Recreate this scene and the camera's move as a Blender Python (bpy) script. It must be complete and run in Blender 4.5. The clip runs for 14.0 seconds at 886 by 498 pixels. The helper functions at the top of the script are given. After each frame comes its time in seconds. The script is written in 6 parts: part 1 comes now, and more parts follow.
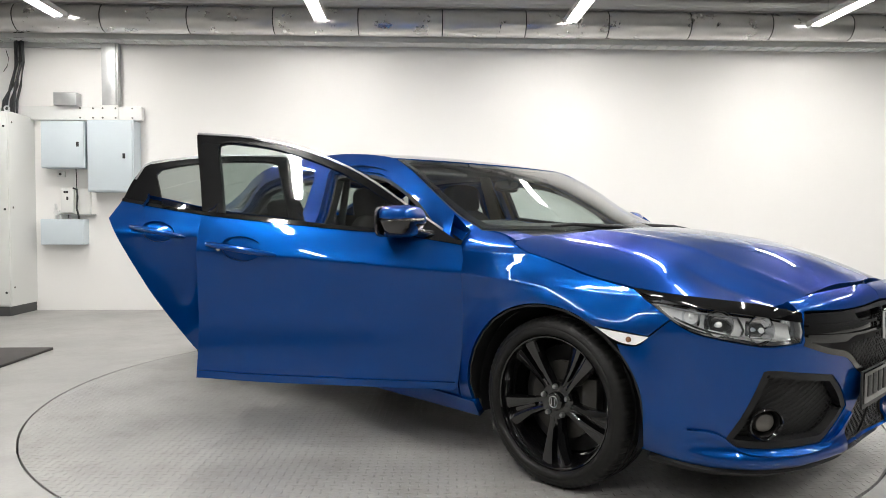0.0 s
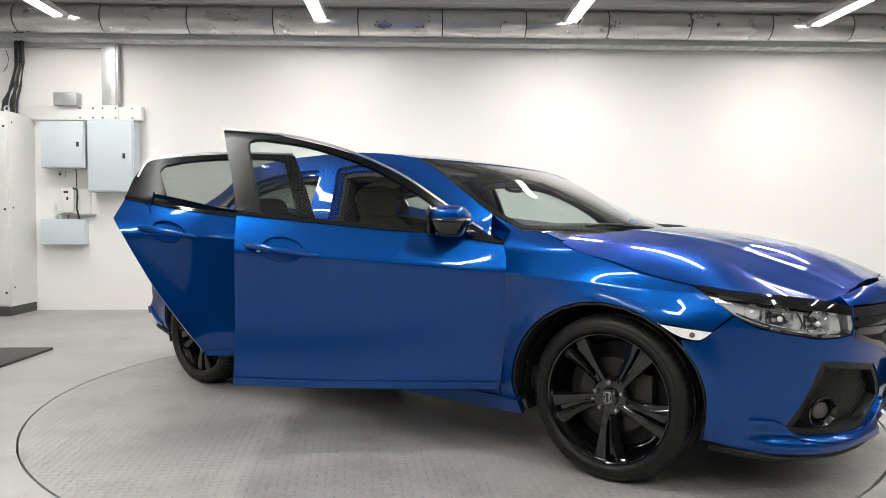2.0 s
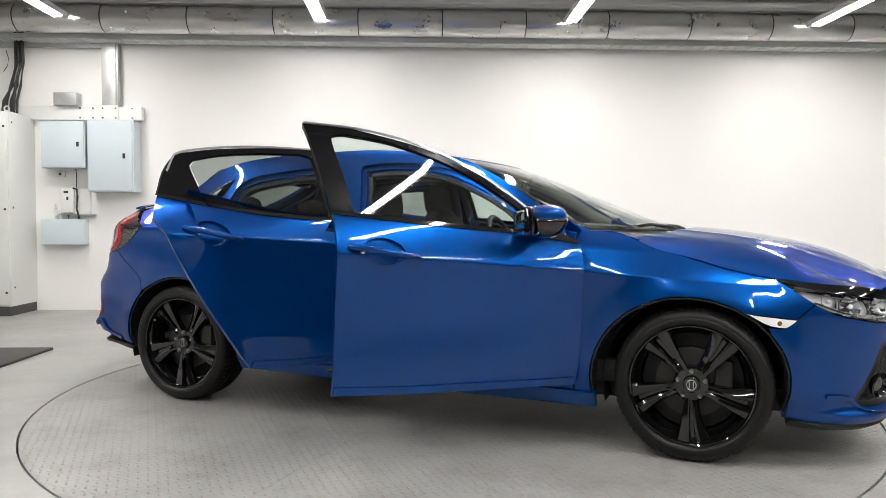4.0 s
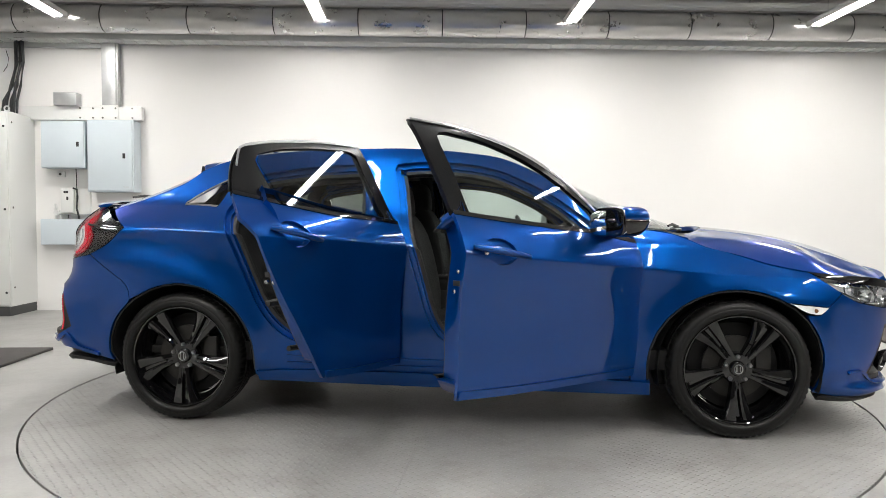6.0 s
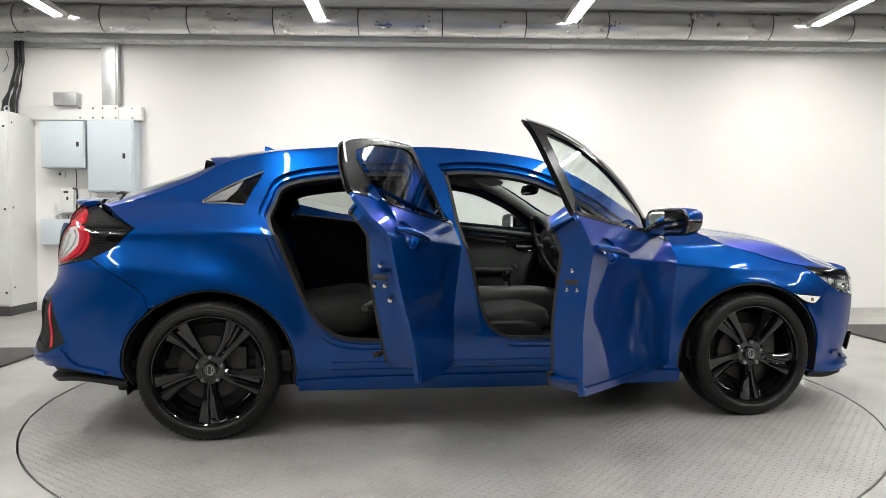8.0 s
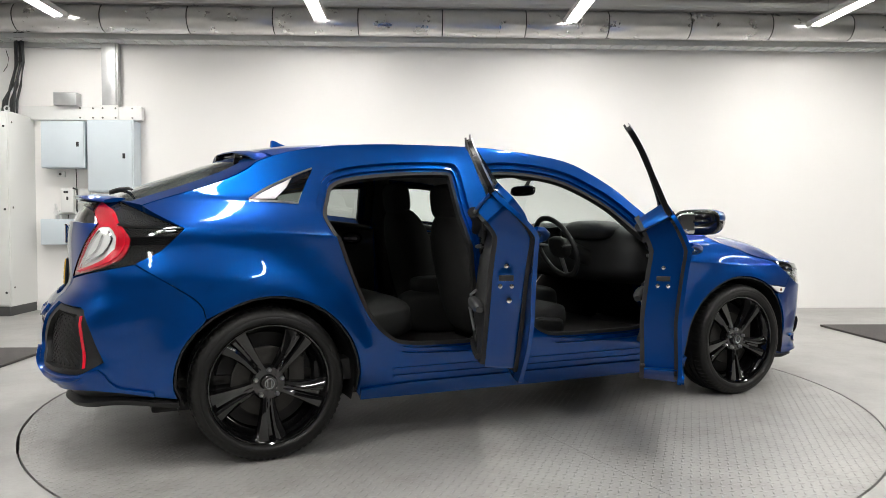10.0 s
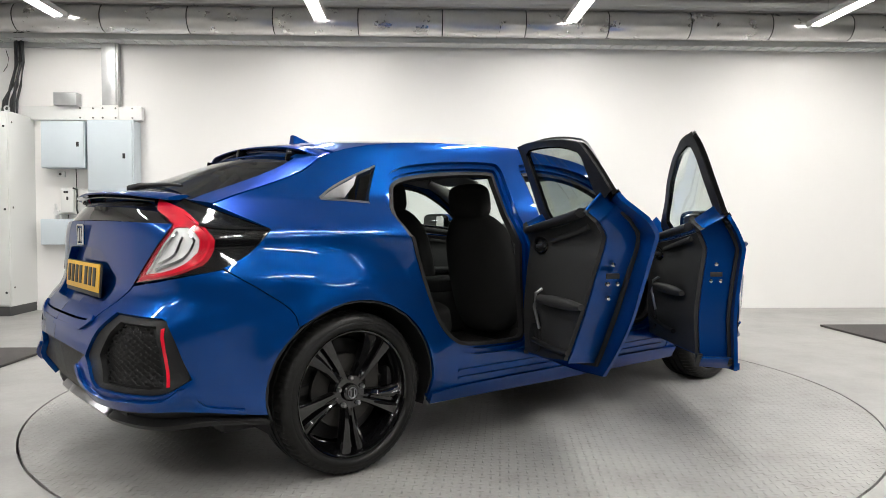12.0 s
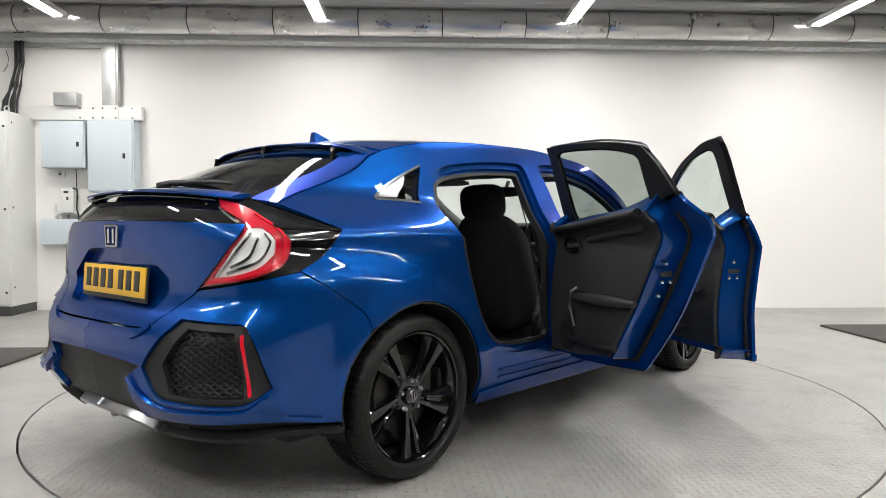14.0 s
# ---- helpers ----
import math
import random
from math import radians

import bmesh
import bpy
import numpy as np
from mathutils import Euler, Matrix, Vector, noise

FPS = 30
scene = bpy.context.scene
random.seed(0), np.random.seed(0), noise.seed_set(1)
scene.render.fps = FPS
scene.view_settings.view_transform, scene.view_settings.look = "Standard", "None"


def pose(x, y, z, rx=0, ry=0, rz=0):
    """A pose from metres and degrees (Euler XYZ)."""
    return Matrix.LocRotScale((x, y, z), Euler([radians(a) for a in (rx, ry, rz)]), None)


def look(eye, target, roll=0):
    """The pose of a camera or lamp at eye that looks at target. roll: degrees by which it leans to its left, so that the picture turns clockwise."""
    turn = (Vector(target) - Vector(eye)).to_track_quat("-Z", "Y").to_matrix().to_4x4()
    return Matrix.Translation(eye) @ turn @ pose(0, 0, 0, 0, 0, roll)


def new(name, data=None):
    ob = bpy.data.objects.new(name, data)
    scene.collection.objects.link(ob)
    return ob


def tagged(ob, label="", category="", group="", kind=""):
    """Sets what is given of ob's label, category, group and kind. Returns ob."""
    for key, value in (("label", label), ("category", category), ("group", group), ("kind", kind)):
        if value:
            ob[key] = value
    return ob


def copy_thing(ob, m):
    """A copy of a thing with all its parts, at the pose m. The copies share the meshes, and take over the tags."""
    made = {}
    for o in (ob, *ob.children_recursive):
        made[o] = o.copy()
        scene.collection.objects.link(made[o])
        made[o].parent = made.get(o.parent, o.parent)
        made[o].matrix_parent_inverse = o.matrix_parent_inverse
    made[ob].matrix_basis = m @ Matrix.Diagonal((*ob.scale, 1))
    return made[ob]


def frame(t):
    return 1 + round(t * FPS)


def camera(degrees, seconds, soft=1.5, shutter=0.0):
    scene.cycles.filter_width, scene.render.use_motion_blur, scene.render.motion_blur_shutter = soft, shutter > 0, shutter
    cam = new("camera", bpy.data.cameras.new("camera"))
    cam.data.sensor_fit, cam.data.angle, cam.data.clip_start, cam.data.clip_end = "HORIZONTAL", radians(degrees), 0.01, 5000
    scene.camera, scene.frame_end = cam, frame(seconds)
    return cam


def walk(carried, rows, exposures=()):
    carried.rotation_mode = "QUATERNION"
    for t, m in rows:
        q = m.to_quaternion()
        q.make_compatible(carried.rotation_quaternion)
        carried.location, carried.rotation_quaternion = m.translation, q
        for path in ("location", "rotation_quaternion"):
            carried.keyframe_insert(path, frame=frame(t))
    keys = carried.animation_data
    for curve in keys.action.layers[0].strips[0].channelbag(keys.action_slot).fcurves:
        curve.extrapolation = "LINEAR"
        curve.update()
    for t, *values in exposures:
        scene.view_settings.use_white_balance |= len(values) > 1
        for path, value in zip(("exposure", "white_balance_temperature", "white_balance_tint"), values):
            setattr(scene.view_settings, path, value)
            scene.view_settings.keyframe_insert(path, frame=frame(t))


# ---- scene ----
cam = camera(64.42, 14.0, 0.8)
eye = (0.0, 0.0, 0.993)
view = look(eye, (0.0, 10.0 * math.cos(radians(2.117)), 0.993 - 10.0 * math.sin(radians(2.117))), 0.0925)
walk(cam, [(0.0, view), (14.0, view)], [(0.0, 0.0), (14.0, 0.0)])

# ---------------------------------------------------------------- light
world = bpy.data.worlds.new("world")
scene.world = world
world.use_nodes = True
world.node_tree.nodes["Background"].inputs[0].default_value = (0.8, 0.85, 0.9, 1)
world.node_tree.nodes["Background"].inputs[1].default_value = 0.05
TUBE_POWER = 112.0
LAMP_ROWS = (-1.48, -3.9, -6.3, -8.7)

# ---------------------------------------------------------------- materials


def shader(name):
    m = bpy.data.materials.new(name)
    m.use_nodes = True
    return m, m.node_tree.nodes, m.node_tree.links, m.node_tree.nodes["Principled BSDF"]


def surface(name, color, rough=0.5, metal=0.0, spread=0.12, scale=6.0, bump=0.0, bump_scale=120.0, coat=0.0, rough_spread=0.1, spec=0.5, emit=0.0):
    """A surface with colour and gloss varied at two scales and a fine relief."""
    m, nodes, links, b = shader(name)
    geo = nodes.new("ShaderNodeTexCoord")
    big, fine = nodes.new("ShaderNodeTexNoise"), nodes.new("ShaderNodeTexNoise")
    big.inputs["Scale"].default_value, big.inputs["Detail"].default_value = scale, 4
    fine.inputs["Scale"].default_value, fine.inputs["Detail"].default_value = bump_scale, 3
    links.new(geo.outputs["Object"], big.inputs["Vector"])
    links.new(geo.outputs["Object"], fine.inputs["Vector"])
    mix = nodes.new("ShaderNodeMix")
    mix.data_type = "RGBA"
    mix.inputs["A"].default_value = (*[c * (1 - spread) for c in color], 1)
    mix.inputs["B"].default_value = (*[min(1, c * (1 + spread)) for c in color], 1)
    add = nodes.new("ShaderNodeMath")
    add.operation = "MULTIPLY_ADD"
    add.inputs[1].default_value, add.inputs[2].default_value = 0.3, 0.0
    links.new(fine.outputs["Fac"], add.inputs[0])
    both = nodes.new("ShaderNodeMath")
    both.operation = "MULTIPLY_ADD"
    both.inputs[1].default_value = 0.7
    links.new(big.outputs["Fac"], both.inputs[0])
    links.new(add.outputs[0], both.inputs[2])
    links.new(both.outputs[0], mix.inputs["Factor"])
    links.new(mix.outputs["Result"], b.inputs["Base Color"])
    rg = nodes.new("ShaderNodeMapRange")
    rg.inputs["To Min"].default_value, rg.inputs["To Max"].default_value = max(0.02, rough * (1 - rough_spread)), min(1, rough * (1 + rough_spread))
    links.new(both.outputs[0], rg.inputs["Value"])
    links.new(rg.outputs[0], b.inputs["Roughness"])
    b.inputs["Metallic"].default_value = metal
    b.inputs["Specular IOR Level"].default_value = spec
    b.inputs["Coat Weight"].default_value = coat
    b.inputs["Coat Roughness"].default_value = 0.012
    if bump:
        bp = nodes.new("ShaderNodeBump")
        bp.inputs["Strength"].default_value, bp.inputs["Distance"].default_value = bump, 0.002
        links.new(fine.outputs["Fac"], bp.inputs["Height"])
        links.new(bp.outputs[0], b.inputs["Normal"])
    return m


def glass(name, tint, gloss=1.0):
    m, nodes, links, b = shader(name)
    nodes.remove(b)
    clear, shine, edge, mix = (nodes.new(n) for n in ("ShaderNodeBsdfTransparent", "ShaderNodeBsdfGlossy", "ShaderNodeLayerWeight", "ShaderNodeMixShader"))
    power, level = nodes.new("ShaderNodeMath"), nodes.new("ShaderNodeMath")
    power.operation, level.operation = "POWER", "MULTIPLY_ADD"
    power.inputs[1].default_value, level.inputs[1].default_value, level.inputs[2].default_value = 5.0, 0.9, 0.06
    edge.inputs["Blend"].default_value = 0.5
    clear.inputs[0].default_value = (*tint, 1)
    shine.inputs[0].default_value, shine.inputs["Roughness"].default_value = (gloss, gloss, gloss, 1), 0.01
    links.new(edge.outputs["Facing"], power.inputs[0])
    links.new(power.outputs[0], level.inputs[0])
    links.new(level.outputs[0], mix.inputs[0])
    links.new(clear.outputs[0], mix.inputs[1])
    links.new(shine.outputs[0], mix.inputs[2])
    links.new(mix.outputs[0], nodes["Material Output"].inputs[0])
    return m


def glow(name, color, power):
    m, nodes, links, b = shader(name)
    b.inputs["Base Color"].default_value = (0.9, 0.9, 0.9, 1)
    b.inputs["Emission Color"].default_value = (*color, 1)
    b.inputs["Emission Strength"].default_value = power
    return m


PAINT = surface("blue_paint", (0.0005, 0.050, 0.245), 0.30, 0.66, 0.06, 2.0, 0.0, 900.0, 1.0, 0.1, 0.08)
PAINT.node_tree.nodes["Principled BSDF"].inputs["Coat IOR"].default_value = 1.42
PAINT.node_tree.nodes["Principled BSDF"].inputs["Specular Tint"].default_value = (0.05, 0.30, 0.50, 1)
GLOSS_BLACK = surface("gloss_black", (0.004, 0.004, 0.0045), 0.06, 0.0, 0.2, 8.0, 0.0, 200.0, 0.6)
TRIM = surface("black_plastic", (0.010, 0.010, 0.0105), 0.5, 0.0, 0.25, 14.0, 0.25, 500.0, 0.0, 0.1, 0.35)
FRAME_BLACK = surface("satin_black", (0.005, 0.005, 0.0055), 0.22, 0.0, 0.2, 14.0, 0.0, 300.0, 0.0, 0.1, 0.15)
INNER = surface("dark_trim", (0.018, 0.018, 0.018), 0.55, 0.0, 0.3, 10.0, 0.3, 600.0)
FABRIC = surface("black_fabric", (0.015, 0.015, 0.015), 0.9, 0.0, 0.35, 22.0, 0.6, 900.0)
CARPET = surface("dark_carpet", (0.024, 0.023, 0.022), 0.95, 0.0, 0.4, 30.0, 0.8, 700.0)
LINER = surface("grey_headliner", (0.20, 0.20, 0.19), 0.9, 0.0, 0.1, 12.0, 0.3, 700.0)
SEAL = surface("rubber_seal", (0.010, 0.010, 0.010), 0.6, 0.0, 0.25, 20.0, 0.2, 300.0)
TYRE = surface("tyre_rubber", (0.0075, 0.0073, 0.0070), 0.45, 0.0, 0.3, 9.0, 0.4, 260.0, 0.0, 0.1, 0.28)
RIM = surface("black_alloy", (0.0030, 0.0030, 0.0034), 0.06, 0.0, 0.2, 10.0, 0.0, 200.0, 0.8, 0.1, 0.4)
CHROME = surface("chrome", (0.72, 0.73, 0.75), 0.12, 1.0, 0.08, 20.0, 0.0, 100.0)
SATIN = surface("satin_metal", (0.42, 0.42, 0.43), 0.32, 1.0, 0.1, 30.0, 0.1, 400.0)
STEEL = surface("worn_steel", (0.16, 0.15, 0.14), 0.45, 0.9, 0.3, 40.0, 0.2, 200.0)
DARK_STEEL = surface("dark_brake_steel", (0.045, 0.043, 0.040), 0.5, 0.6, 0.3, 40.0, 0.2, 200.0)
MIRROR = surface("mirror_glass", (0.86, 0.88, 0.88), 0.02, 1.0, 0.01, 3.0)
GLASS = glass("clear_glass", (0.72, 0.80, 0.77))
SCREEN = glass("windscreen_glass", (0.74, 0.80, 0.78))
DARK_GLASS = glass("tinted_glass", (0.38, 0.42, 0.40))
LENS = glass("lamp_lens", (0.93, 0.94, 0.94))
RED = surface("red_lamp_plastic", (0.58, 0.010, 0.028), 0.14, 0.0, 0.2, 18.0, 0.1, 300.0, 0.8)
WHITE_LAMP = surface("clear_lamp_plastic", (0.90, 0.89, 0.89), 0.25, 0.0, 0.15, 25.0, 0.15, 300.0, 0.6)
AMBER = surface("amber_bulb", (0.22, 0.10, 0.05), 0.2, 0.2, 0.2, 30.0)
PLATE_YELLOW = surface("yellow_plate", (0.80, 0.46, 0.03), 0.35, 0.0, 0.05, 8.0)

# ---------------------------------------------------------------- body shape
def spline(xs, ys):
    """Monotone cubic through the knots, for arrays."""
    xs, ys = np.array(xs, float), np.array(ys, float)
    h, dl = np.diff(xs), np.diff(ys) / np.diff(xs)
    m = np.zeros(len(xs))
    m[0], m[-1] = dl[0], dl[-1]
    for i in range(1, len(xs) - 1):
        if dl[i - 1] * dl[i] > 0:
            w1, w2 = 2 * h[i] + h[i - 1], h[i] + 2 * h[i - 1]
            m[i] = (w1 + w2) / (w1 / dl[i - 1] + w2 / dl[i])

    def f(x):
        x = np.clip(np.asarray(x, float), xs[0], xs[-1])
        i = np.clip(np.searchsorted(xs, x, side="right") - 1, 0, len(xs) - 2)
        t = (x - xs[i]) / h[i]
        return (ys[i] * (1 + 2 * t) * (1 - t) ** 2 + h[i] * m[i] * t * (1 - t) ** 2
                + ys[i + 1] * t * t * (3 - 2 * t) + h[i] * m[i + 1] * t * t * (t - 1))
    return f


def step01(a, b, x):
    t = np.clip((np.asarray(x, float) - a) / (b - a), 0, 1)
    return t * t * (3 - 2 * t)


WHEEL_X, WHEEL_Z = 1.3485, 0.32
FRONT_X, REAR_X, FRONT_LEN, REAR_LEN = 1.30, -1.35, 1.42, 1.44
half_width = spline([0.15, 0.20, 0.26, 0.34, 0.46, 0.60, 0.72, 0.80, 0.850, 0.862, 0.876, 0.92, 0.98, 1.03, 1.10, 1.20, 1.30, 1.37, 1.40, 1.43],
                    [0.78, 0.812, 0.836, 0.850, 0.857, 0.862, 0.867, 0.8755, 0.8830, 0.8840, 0.8806, 0.864, 0.836, 0.806, 0.778, 0.738, 0.695, 0.655, 0.625, 0.52])
crease_z = spline([-2.2, -1.4, -0.4, 0.2, 0.8, 1.6], [0.990, 0.956, 0.890, 0.842, 0.789, 0.742])
nose_x = spline([0.15, 0.20, 0.30, 0.42, 0.50, 0.60, 0.68, 0.74, 0.78, 0.84, 0.95], [2.13, 2.16, 2.19, 2.215, 2.222, 2.225, 2.22, 2.20, 2.15, 2.05, 1.8])
tail_x = spline([0.18, 0.26, 0.34, 0.44, 0.52, 0.60, 0.66, 0.71, 0.76, 0.90, 1.00, 1.08, 1.14, 1.25, 1.4],
                [-2.06, -2.13, -2.20, -2.225, -2.235, -2.225, -2.19, -2.145, -2.125, -2.125, -2.115, -2.075, -1.98, -1.75, -1.4])
CORNER_K = [0, 0.12, 0.26, 0.38, 0.48, 0.57, 0.67, 0.78, 0.89, 1.0]
front_cx = spline(CORNER_K, [0, 0.19, 0.41, 0.595, 0.735, 0.845, 0.925, 0.97, 0.993, 1.0])
front_cy = spline(CORNER_K, [1, 0.996, 0.974, 0.928, 0.855, 0.748, 0.585, 0.39, 0.2, 0.0])
rear_cx = spline(CORNER_K, [0, 0.20, 0.44, 0.64, 0.79, 0.885, 0.945, 0.975, 0.992, 1.0])
rear_cy = spline(CORNER_K, [1, 0.998, 0.982, 0.95, 0.895, 0.79, 0.62, 0.42, 0.21, 0.0])


def side_width(x, z):
    lift = (crease_z(x) - 0.86) * np.clip(1 - ((np.asarray(z, float) - crease_z(x)) / 0.36) ** 2, 0, 1) ** 2
    w = half_width(z - lift)
    # cabin narrows towards both ends
    hi = step01(0.93, 1.12, z)
    w = w - hi * (0.090 * np.clip((-x - 0.35) / 1.0, 0, 2) ** 1.5 + 0.050 * np.clip((x - 0.15) / 0.8, 0, 2) ** 1.6)
    w = w - 0.055 * step01(0.62, 0.80, z) * step01(0.9, 1.6, x) - 0.055 * step01(0.75, 0.95, z) * step01(1.0, 1.6, -x)
    w = w - 0.08 * step01(0.88, 1.0, z) * step01(0.5, 1.05, x)
    # flares round the wheels
    for wx in (WHEEL_X, -WHEEL_X):
        r = np.hypot(x - wx, z - WHEEL_Z)
        w = w + 0.024 * np.exp(-((r - 0.37) / 0.085) ** 2) * step01(0.2, 0.35, z)
    # hollow below the door crease
    w = w - 0.012 * np.exp(-((z - 0.58) / 0.13) ** 2) * np.exp(-((x + 0.0) / 0.75) ** 4)
    return w


def shell(s, z):
    """The right flank and its bumper corners: s runs along the plan outline, z is the height."""
    s, z = np.asarray(s, float), np.asarray(z, float)
    kf, kr = np.clip((s - FRONT_X) / FRONT_LEN, 0, 1), np.clip((REAR_X - s) / REAR_LEN, 0, 1)
    xf = FRONT_X + (nose_x(z) - FRONT_X) * front_cx(kf)
    xr = REAR_X + (tail_x(z) - REAR_X) * rear_cx(kr)
    x = np.where(s > FRONT_X, xf, np.where(s < REAR_X, xr, s))
    lip = 0.055 * np.exp(-((z - 0.205) / 0.035) ** 2) * step01(1.72, 1.95, s) * (1 - step01(2.45, 2.65, s)) + 0.030 * np.exp(-((z - 0.41) / 0.05) ** 2) * step01(1.85, 2.05, -s) * (1 - step01(2.50, 2.62, -s))
    x = x + np.sign(s) * lip * 0.8
    y = lip * 0.5 + side_width(np.clip(x, -2.0, 2.0), z) * np.where(s > FRONT_X, front_cy(kf), np.where(s < REAR_X, rear_cy(kr), 1.0))
    return np.stack([x, -y, z + 0 * x], -1)


fender_top = spline([0.84, 1.05, 1.10, 1.127, 1.20, 1.36, 1.49, 1.60, 1.70, 1.80, 1.92, 2.05], [0.955, 0.945, 0.928, 0.916, 0.884, 0.844, 0.806, 0.782, 0.765, 0.752, 0.741, 0.73])
bonnet_mid = spline([1.0, 1.3, 1.5, 1.7, 1.9, 2.05, 2.14, 2.2], [0.998, 0.979, 0.961, 0.930, 0.883, 0.823, 0.774, 0.735])
bonnet_crest = spline([0.9, 1.06, 1.22, 1.38, 1.54, 1.70, 1.80, 1.88, 1.98, 2.10], [0.965, 0.955, 0.937, 0.918, 0.895, 0.857, 0.806, 0.772, 0.742, 0.708])


def bonnet_z(x, y):
    x, a = np.asarray(x, float), np.abs(np.asarray(y, float))
    zc, zk = bonnet_mid(x), bonnet_crest(x)
    top = zc + (zk - zc) * (a / 0.62) ** 2.2
    xe = np.clip(x, 1.13, 2.05)
    over = np.clip((a - 0.62) / np.maximum(side_width(xe, fender_top(xe)) * np.where(xe > 1.3, front_cy((xe - 1.3) / FRONT_LEN), 1) - 0.62, 0.05), 0, 1.3)
    z = np.where(a < 0.62, top, zk - (zk - fender_top(xe)) * (0.45 * over + 0.55 * over ** 2))
    crease = np.exp(-((a - 0.42 - 0.05 * (x - 1.5)) / 0.03) ** 2)
    return z + 0.004 * crease




def line3(pts):
    """A smooth line on the flank through (s, z) points, as a function of 0..1."""
    c = np.array(pts, float)
    k = np.concatenate([[0], np.cumsum(np.linalg.norm(np.diff(c, axis=0), axis=1))])
    fs, fz = spline(k / k[-1], c[:, 0]), spline(k / k[-1], c[:, 1])
    return lambda u: shell(fs(u), fz(u))


def across(edge, mid_x, mid_z, power=2.2):
    """A sheet that spans the car between a line on the flank and its mirror image; (u, v) with v from -1 to 1."""
    def f(u, v):
        u, v = np.asarray(u, float), np.asarray(v, float)
        e = edge(u)
        x = e[..., 0] + (mid_x(u) - e[..., 0]) * (1 - v * v)
        z = e[..., 2] + (mid_z(u) - e[..., 2]) * (1 - np.abs(v) ** power)
        return np.stack([x, -e[..., 1] * -v, z], -1)
    return f


PILLAR_LINE = [(0.915, 0.962), (0.774, 1.020), (0.661, 1.088), (0.536, 1.172), (0.400, 1.250), (0.24, 1.318)]
RAIL_LINE = [(0.24, 1.318), (0.0, 1.353), (-0.3, 1.372), (-0.7, 1.368), (-1.0, 1.349), (-1.2, 1.316), (-1.285, 1.292)]
HATCH_LINE = [(-1.285, 1.292), (-1.40, 1.245), (-1.505, 1.203), (-1.70, 1.135), (-1.90, 1.062)]
screen_map = across(line3(PILLAR_LINE), spline([0, 1], [1.28, 0.34]), spline([0, 0.25, 0.5, 0.75, 1], [0.952, 1.034, 1.130, 1.228, 1.312]), 2.4)
roof_map = across(line3(RAIL_LINE), spline([0, 1], [0.34, -1.36]), spline([0, 0.12, 0.3, 0.45, 0.6, 0.75, 0.9, 1.0], [1.314, 1.354, 1.390, 1.400, 1.400, 1.392, 1.376, 1.352]), 2.6)
hatch_map = across(line3(HATCH_LINE), spline([0, 1], [-1.36, -2.02]), spline([0, 0.35, 0.7, 1], [1.333, 1.255, 1.172, 1.105]), 2.4)

# ---------------------------------------------------------------- mesh helpers
from mathutils import geometry


def mesh_ob(name, verts, faces, mat, parent=None, label="", smooth=True, normals=None):
    me = bpy.data.meshes.new(name)
    me.from_pydata([tuple(map(float, v)) for v in verts], [], [tuple(map(int, f)) for f in faces])
    me.materials.append(mat)
    me.polygons.foreach_set("use_smooth", [smooth] * len(me.polygons))
    me.update()
    if normals is not None:
        me.normals_split_custom_set_from_vertices([tuple(map(float, n)) for n in normals])
    ob = new(name, me)
    if parent is not None:
        ob.parent = parent
    return tagged(ob, label)


def part(name, bm, mat, parent=None, label="", angle=40):
    """Link a bmesh as one mesh object under a thing or a part."""
    for f in bm.faces:
        f.smooth = True
    for e in bm.edges:
        if len(e.link_faces) == 2 and e.calc_face_angle(0) > radians(angle):
            e.smooth = False
    me = bpy.data.meshes.new(name)
    bm.to_mesh(me)
    bm.free()
    me.materials.append(mat)
    ob = new(name, me)
    if parent is not None:
        ob.parent = parent
    return tagged(ob, label)


def thing(name, m, label, category, group=""):
    ob = new(name)
    ob.matrix_basis = m
    return tagged(ob, label, category, group)


def add_box(bm, size, m=None, bevel=0.0, segs=2):
    """A box of that size about the origin of m, with rounded edges."""
    made = bmesh.ops.create_cube(bm, size=1.0)["verts"]
    bmesh.ops.scale(bm, vec=size, verts=made)
    if bevel:
        edges = list({e for v in made for e in v.link_edges})
        res = bmesh.ops.bevel(bm, geom=edges, offset=bevel, segments=segs, affect="EDGES", profile=0.6)
        made = list({v for f in res["faces"] for v in f.verts} | {v for v in made if v.is_valid})
    if m is not None:
        bmesh.ops.transform(bm, matrix=m, verts=made)
    return bm


def box(name, size, m, mat, parent=None, label="", bevel=0.004, segs=2):
    return part(name, add_box(bmesh.new(), size, m, bevel, segs), mat, parent, label)


def lathe(profile, n=48, axis="y", phase=0.0, span=2 * math.pi):
    """Vertices and faces of a profile of (along, radius) turned about an axis."""
    verts, faces, k = [], [], len(profile)
    full = span > 6.28
    for i in range(n if full else n + 1):
        a = phase + span * i / n
        for w, r in profile:
            c, s = r * math.cos(a), r * math.sin(a)
            verts.append((c, w, s) if axis == "y" else (w, c, s) if axis == "x" else (c, s, w))
    for i in range(n):
        j = (i + 1) % n if full else i + 1
        for q in range(k - 1):
            faces.append((i * k + q, i * k + q + 1, j * k + q + 1, j * k + q))
    return verts, faces


